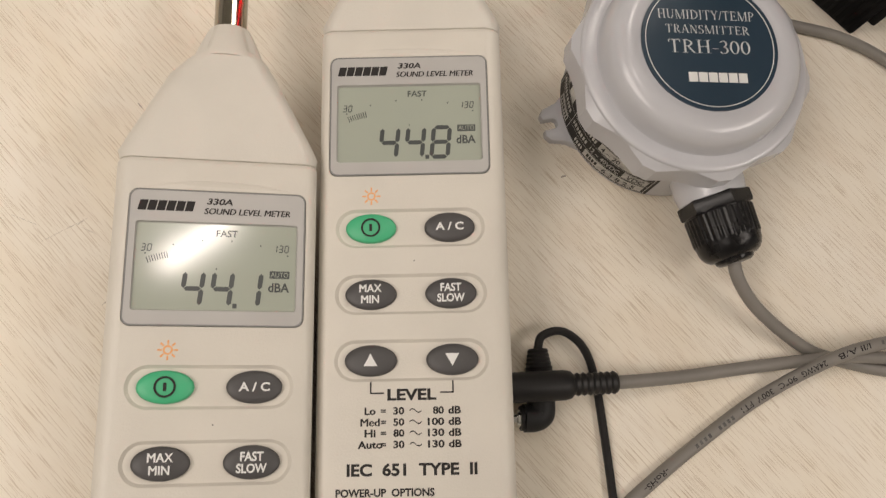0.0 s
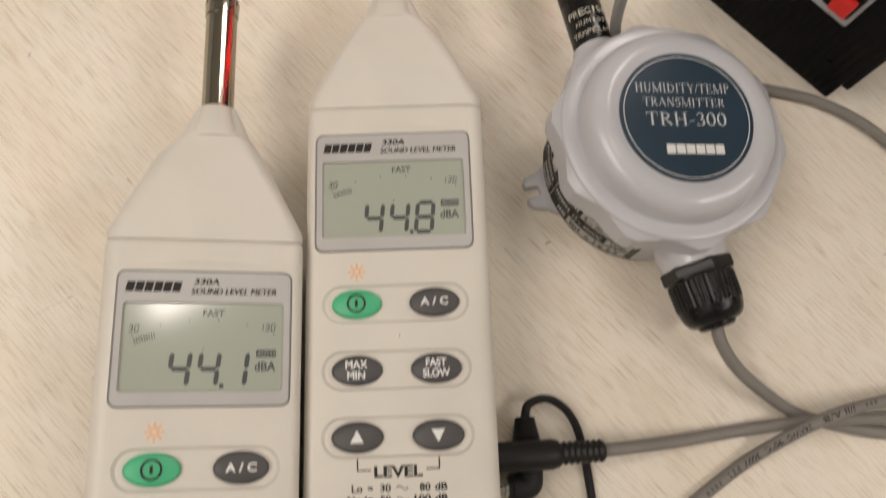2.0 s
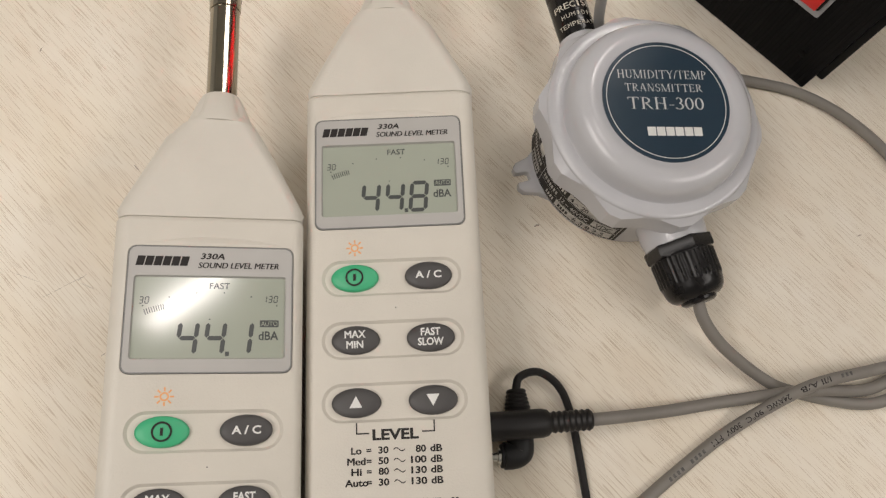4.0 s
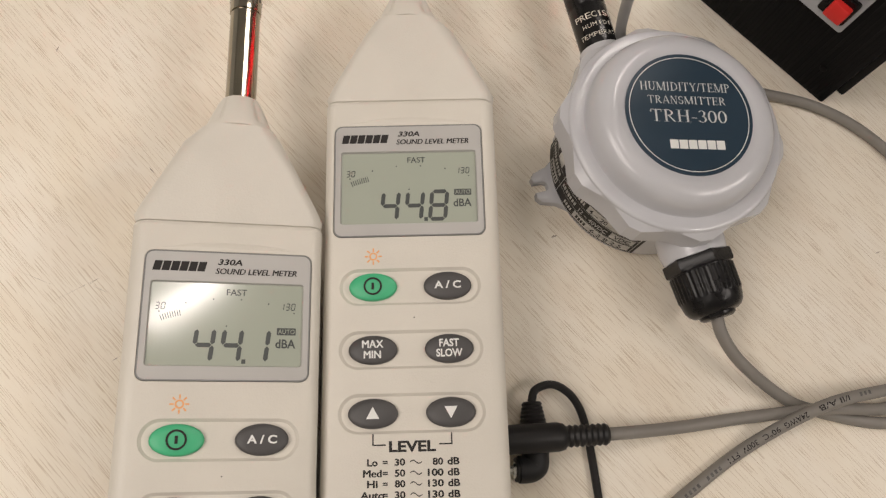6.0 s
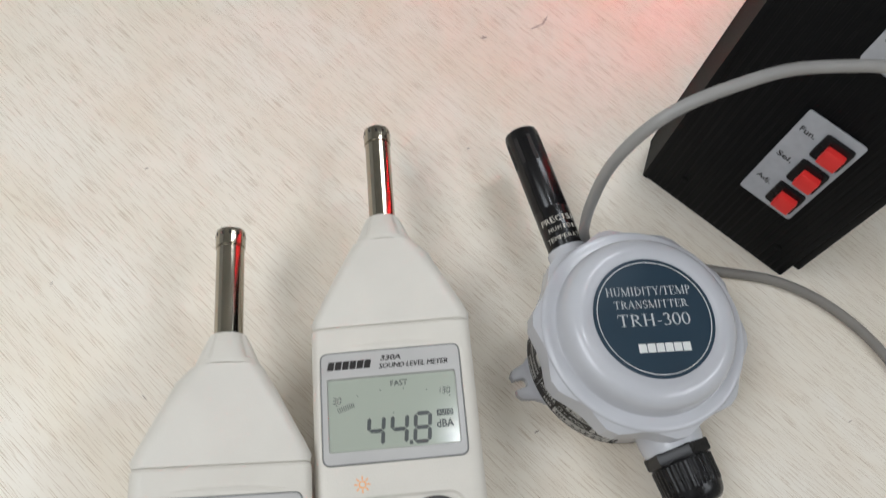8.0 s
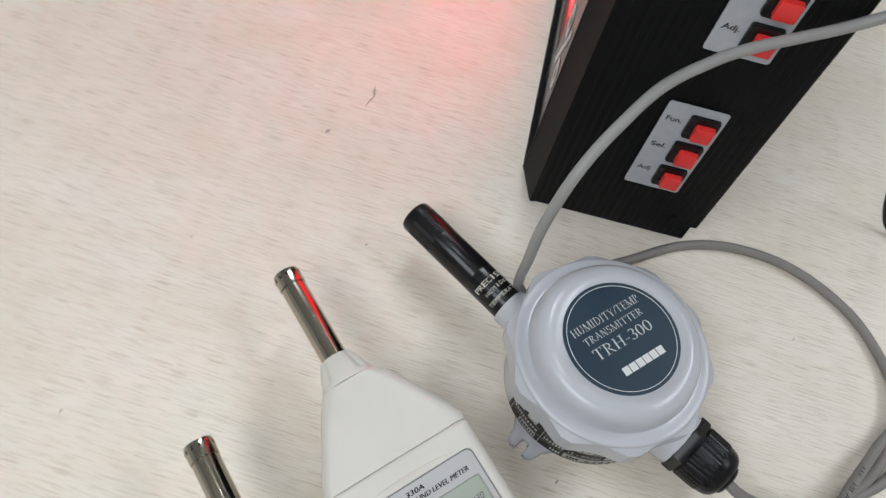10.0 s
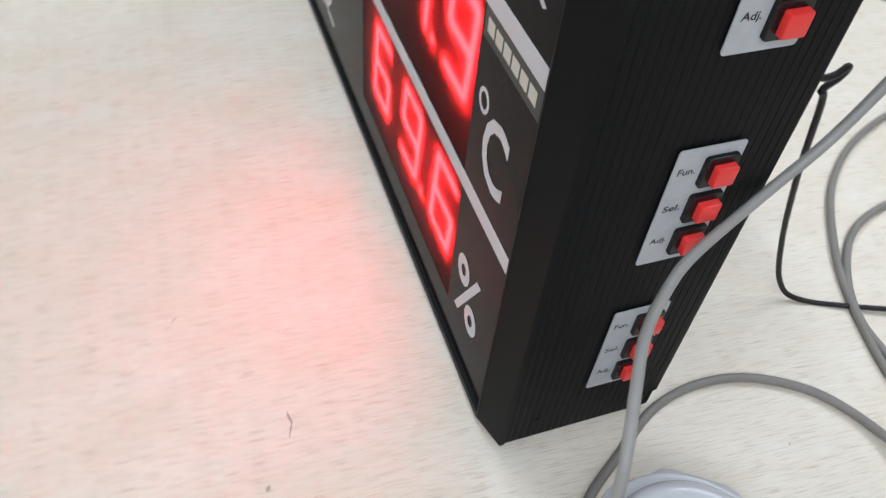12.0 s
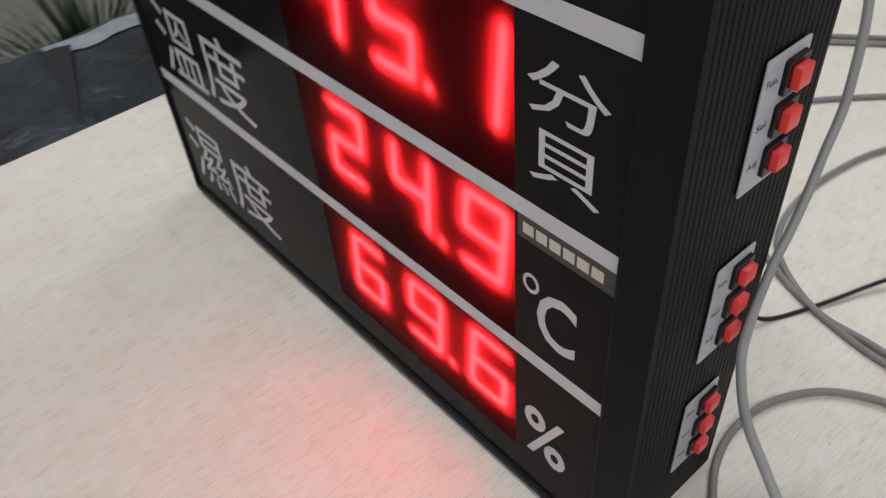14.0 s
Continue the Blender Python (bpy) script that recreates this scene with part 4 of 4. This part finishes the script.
t2 = cable("grey cable with black moulded plug in the meter", [(0.0780, -0.1245, 0.0170), (0.0950, -0.1238, 0.0135), (0.1200, -0.1220, 0.0070), (0.1550, -0.1185, R + 0.0005), (0.1900, -0.1165, 0.0105), (0.2220, -0.1170, R + 0.001), (0.2430, -0.1105, R), (0.2680, -0.1035, R + 0.001), (0.3060, -0.1100, R), (0.3660, -0.1385, R), (0.4400, -0.1800, R), (0.5100, -0.2200, R)], R, M_CABLE)
plug = part("plug", moved(lathe([(0.0040, -0.002), (0.0052, 0.0), (0.0055, 0.003), (0.0055, 0.0270), (0.0050, 0.0295), (0.0040, 0.0305)], 28, lambda a, r, z: r * (1 + 0.10 * abs(math.cos(a)) ** 3)), along((0.0345, -0.1252, 0.0180), (0.0800, -0.1244, 0.0172))), M_RUBBER, t2, "black moulded plug with ribbed sleeve")
part("strain_relief", moved(lathe([(0.0040 if k % 2 else 0.0047, 0.0300 + 0.00125 * k) for k in range(16)], 20), along((0.0345, -0.1252, 0.0180), (0.0800, -0.1244, 0.0172))), M_RUBBER, plug)

d = cable("grey cable with faint print looping round the transmitter", [(0.0660, -0.1905, R), (0.0940, -0.1685, R), (0.1240, -0.1483, R), (0.1540, -0.1305, 0.0042), (0.1860, -0.1155, 0.0165), (0.2250, -0.1085, 0.0100), (0.2530, -0.1030, 0.0085), (0.2715, -0.0820, 0.0040), (0.2800, -0.0470, R), (0.2710, -0.0090, R), (0.2500, 0.0195, R), (0.2215, 0.0380, R), (0.1850, 0.0470, R), (0.1500, 0.0540, 0.0060), (0.1180, 0.0520, 0.0150), (0.1120, 0.0420, 0.0190)], R, M_CABLE)


def cable_print(parent, points, r, words):
    """Words wrapped on the top of a cable, read against its run: (text, metres along, width); an empty text gives a plain bar."""
    pts = spline(points, 40)
    run = [0.0]
    for p, q in zip(pts, pts[1:]):
        run.append(run[-1] + (q - p).length)
    for text, start, width in words:
        if text:
            ob = lettering(text, parent, Matrix(), width, 0.0024, M_INK, "print", bold=0.01)
        else:
            n = max(1, int(width / 0.0024))
            ob = part("print", bars([((k + 0.5) * width / n - width / 2, 0, 0.0013, 0.0017) for k in range(n)], None, 0.00005), M_FADED, parent, smooth=False)
        for v in ob.data.vertices:
            d_ = start - v.co.x
            i = min(len(pts) - 2, max(0, int(np.searchsorted(run, d_)) - 1))
            along_ = (pts[i + 1] - pts[i]).normalized()
            p = pts[i] + along_ * (d_ - run[i])
            right = along_.cross(Vector((0, 0, 1))).normalized()
            up = right.cross(along_)
            th = v.co.y / r
            v.co = p + (right * math.sin(th) + up * math.cos(th)) * (r + 0.00008 + v.co.z)


LOOP = [(0.0660, -0.1905, R), (0.0940, -0.1685, R), (0.1240, -0.1483, R), (0.1540, -0.1305, 0.0042), (0.1860, -0.1155, 0.0165), (0.2240, -0.1075, 0.0100)]
cable_print(d, LOOP, R, [("24AWG", 0.1290, 0.0110), ("90°C", 0.1168, 0.0085), ("300V", 0.1052, 0.0085), ("FT1", 0.0955, 0.0060), ("", 0.0835, 0.0096), ("", 0.0705, 0.0096), ("I/II A/B", 0.1470, 0.0150), ("", 0.1640, 0.0080), ("-RoHS-", 0.0440, 0.0130)])

FLOAT = [(0.1110, 0.0440, 0.0200), (0.1050, 0.0558, 0.0320), (0.0985, 0.0545, 0.0520), (0.0910, 0.0502, 0.0850), (0.0890, 0.0497, 0.1140), (0.0945, 0.0513, 0.1355), (0.1055, 0.0545, 0.1475), (0.1230, 0.0588, 0.1540), (0.1465, 0.0632, 0.1590), (0.1685, 0.0620, 0.1630), (0.1880, 0.0572, 0.1678), (0.2205, 0.0410, 0.1805), (0.2430, 0.0255, 0.2005), (0.2620, 0.0135, 0.2240), (0.2806, 0.0024, 0.2530), (0.3051, -0.0010, 0.3006), (0.3330, 0.0180, 0.3330), (0.3450, 0.0560, 0.3380), (0.3360, 0.0950, 0.3230), (0.3080, 0.1180, 0.3000)]
f = cable("grey cable arching freely from the transmitter up to the display", FLOAT, 0.0025, M_CABLE_COOL)

cable("grey cable looping across the table beside its twin", [(x, y, R) for x, y in ((0.222, -0.215), (0.240, -0.164), (0.262, -0.135), (0.288, -0.112), (0.320, -0.084), (0.367, -0.056), (0.415, -0.039), (0.475, -0.030), (0.540, -0.041), (0.605, -0.075), (0.638, -0.120), (0.646, -0.180), (0.648, -0.280))], R, M_CABLE)
cable("grey cable looping across the table beside its twin", [(x, y, R) for x, y in ((0.230, -0.217), (0.247, -0.168), (0.269, -0.140), (0.294, -0.117), (0.326, -0.089), (0.350, -0.066), (0.383, -0.053), (0.424, -0.050), (0.462, -0.064), (0.502, -0.096), (0.533, -0.134), (0.556, -0.174), (0.590, -0.260))], R, M_CABLE)
pair = [(0.7900, 0.0500), (0.7680, -0.0600), (0.7560, -0.1900), (0.7400, -0.2800), (0.7100, -0.3800)]
cable("grey cable lying beside another one far across the table", [(x, y, R) for x, y in pair], R, M_CABLE)
cable("grey cable lying beside another one far across the table", [(x + 0.013, y - 0.004, R) for x, y in pair], R, M_CABLE)

k = thing("power_lead", "thin black lead hanging from the display to the table", "cable")
part("jacket", hose([(0.2560, 0.0760, 0.2050), (0.2720, 0.0500, 0.2070), (0.2880, 0.0320, 0.2010), (0.2970, 0.0250, 0.2040), (0.2990, 0.0260, 0.1960), (0.2900, 0.0310, 0.1930), (0.2940, 0.0280, 0.1840), (0.3120, 0.0190, 0.1280), (0.3350, 0.0050, 0.0600), (0.3440, -0.0090, 0.0160), (0.3490, -0.0270, 0.0019), (0.3640, -0.0700, 0.0030), (0.3810, -0.1120, 0.0060), (0.3935, -0.1500, 0.0100), (0.4040, -0.1820, 0.0100), (0.4160, -0.2140, 0.0030), (0.4300, -0.2500, 0.0018)], 0.0018, 10), M_RUBBER, k)
part("ferrite_bead", moved(lathe([(0.0030, -0.0010), (0.0085, 0.0), (0.0100, 0.0012), (0.0100, 0.0290), (0.0085, 0.0302), (0.0030, 0.0312)], 32), along((0.3935, -0.1500, 0.0100), (0.4040, -0.1820, 0.0100))), M_MATTE_BLACK, k, "black cylindrical bead on the lead")

a = thing("adaptor_lead", "black lead with right-angle plug in the meter side", "cable")
part("jacket", hose([(0.0538, -0.1092, 0.0085), (0.0560, -0.1038, 0.0092), (0.0645, -0.1020, 0.0088), (0.0735, -0.1080, 0.0062), (0.0790, -0.1200, 0.0022), (0.0815, -0.1460, 0.0018), (0.0840, -0.1900, 0.0018)], 0.0018, 10), M_RUBBER, a)
elbow = part("plug", hose([(0.0462, -0.1368, 0.0085), (0.0464, -0.1368, 0.0085), (0.0500, -0.1368, 0.0085), (0.0522, -0.1362, 0.0085), (0.0536, -0.1340, 0.0085), (0.0538, -0.1250, 0.0085), (0.0538, -0.1190, 0.0085)], 0.0057, 18), M_MATTE_BLACK, a, "black right-angle plug")
part("collar", moved(lathe([(0.0045, 0), (0.0050, 0.0002), (0.0050, 0.0016), (0.0045, 0.0018)], 20), along((0.0445, -0.1368, 0.0085), (0.0480, -0.1368, 0.0085))), M_MATTE_BLACK, elbow)
part("strain_relief", hose([(0.0538, -0.1210 + 0.00085 * i, 0.0085) for i in range(15)], 0.004, 16, 1, False, lambda v: 0.0060 - 0.0022 * v + 0.0005 * (int(v * 14) % 2)), M_RUBBER, elbow)
part("tip", moved(lathe([(0.0022, 0), (0.0022, 0.009), (0.0036, 0.0092), (0.0036, 0.0110)], 18), along((0.0340, -0.1368, 0.0085), (0.0450, -0.1368, 0.0085))), M_METAL, elbow)


# ---- beyond the table's far edge ----
def wrapped_ledge():
    def lie(s, v):
        return -0.016 + 0.004 * noise.noise((s * 7, v * 2, 1.0)) + 0.0015 * noise.noise((s * 30, v * 7, 5.0)) - 0.006 * abs(noise.noise((s * 14 + v * 2.5, v * 2 - s * 3, 8.0))) - 0.0016 * abs(noise.noise((s * 40 - v * 5, v * 6 + s * 9, 3.0))) - (0.05 * max(0, v - 0.9) * 10) ** 2 * 4 - 0.012 * (1 - v) ** 6

    bm = bmesh.new()
    nx, ny = 320, 44
    rows = []
    for j in range(ny + 1):
        row = []
        for i in range(nx + 1):
            s, v = -1.0 + 2.0 * i / nx, j / ny
            u = 0.684 + 0.268 * v
            z = lie(s, v)
            row.append(bm.verts.new((s, u, z)))
        rows.append(row)
    for p, q in zip(rows, rows[1:]):
        for i in range(nx):
            bm.faces.new((p[i], p[i + 1], q[i + 1], q[i]))
    t = thing("wrapped_ledge", "low ledge wrapped in creased black plastic film", "ledge", GRAIN)
    part("film", bm, M_SHEET, t, angle=80)
    part("core", slab(-1.0, 0.686, -0.75, 1.0, 0.942, -0.06, 0.004), M_MATTE_BLACK, t)
    strip = bmesh.new()
    rows = []
    for k in range(7):
        rows.append([])
        for s in np.linspace(-0.008, 0.125, 60):
            u = 0.892 + 0.036 * k / 6 - 0.05 * (s - 0.05)
            rows[-1].append(strip.verts.new((s, u, lie(s, (u - 0.684) / 0.268) + 0.0015)))
    for p, q in zip(rows, rows[1:]):
        for i in range(59):
            strip.faces.new((p[i], p[i + 1], q[i + 1], q[i]))
    # Fold facing another way; its shade is put into the matt black colour.
    flap = bmesh.new()
    corners = ((-0.0165, 0.915), (0.0228, 0.905), (-0.040, 0.716))
    grid = []
    for i in range(9):
        row = []
        for k in range(9):
            a_, b_ = i / 8, k / 8
            s = corners[0][0] * (1 - a_) * (1 - b_) + corners[1][0] * a_ * (1 - b_) + corners[2][0] * b_
            u = corners[0][1] * (1 - a_) * (1 - b_) + corners[1][1] * a_ * (1 - b_) + corners[2][1] * b_
            row.append(flap.verts.new((s, u, lie(s, (u - 0.684) / 0.268) + 0.002 + 0.004 * a_ * (1 - b_))))
        grid.append(row)
    for p, q in zip(grid, grid[1:]):
        for k in range(8):
            flap.faces.new((p[k], q[k], q[k + 1], p[k + 1]))
    bmesh.ops.remove_doubles(flap, verts=flap.verts, dist=0.0002)
    part("fold", flap, M_MATTE_BLACK, t, "fold in the film, its shade put in as matt black")
    part("tape_strip", strip, M_STRIP, t, "pale strip of tape")


wrapped_ledge()


def plant():
    t = thing("potted_grass", "bushy dark green grass plant in a pot", "plant", GRAIN @ pose(0.20, 1.60, -0.75))
    part("pot", lathe([(0.10, 0.0), (0.14, 0.24), (0.15, 0.25), (0.135, 0.25), (0.12, 0.20), (0.02, 0.20)], 32), M_MATTE_BLACK, t)
    rng = random.Random(11)
    bm = bmesh.new()
    for _ in range(280):
        a, ln, lean = rng.uniform(0, 2 * math.pi), rng.uniform(0.18, 0.38), rng.uniform(0.1, 0.9)
        r0 = rng.uniform(0, 0.09)
        x0, y0 = r0 * math.cos(a), r0 * math.sin(a)
        prev = None
        for q in range(5):
            v = q / 4
            d_ = r0 + lean * ln * v * v
            h = 0.2 + ln * (v - 0.35 * lean * v * v)
            w = 0.006 * (1 - v) + 0.0005
            c_, s_ = math.cos(a), math.sin(a)
            cur = (bm.verts.new((d_ * c_ - w * s_, d_ * s_ + w * c_, h)), bm.verts.new((d_ * c_ + w * s_, d_ * s_ - w * c_, h)))
            if prev:
                bm.faces.new((prev[0], prev[1], cur[1], cur[0]))
            prev = cur
    tagged(part("blades", bm, M_LEAF, t), kind="stuff")


plant()

# Fittings out of view, added round each of the lamps above.
for lx, ly, turn, watts, wide, long_ in LAMPS:
    fixture = thing("unseen_ceiling_light", "unseen white ceiling light fitting added for the lighting", "light", pose(lx, ly, CEILING_Z, 0, 0, turn), "ceiling lights")
    part("fitting", slab(-long_ / 2 - 0.02, -wide / 2 - 0.02, -0.028, long_ / 2 + 0.02, wide / 2 + 0.02, 0.0, 0.002), M_LAMP, fixture)
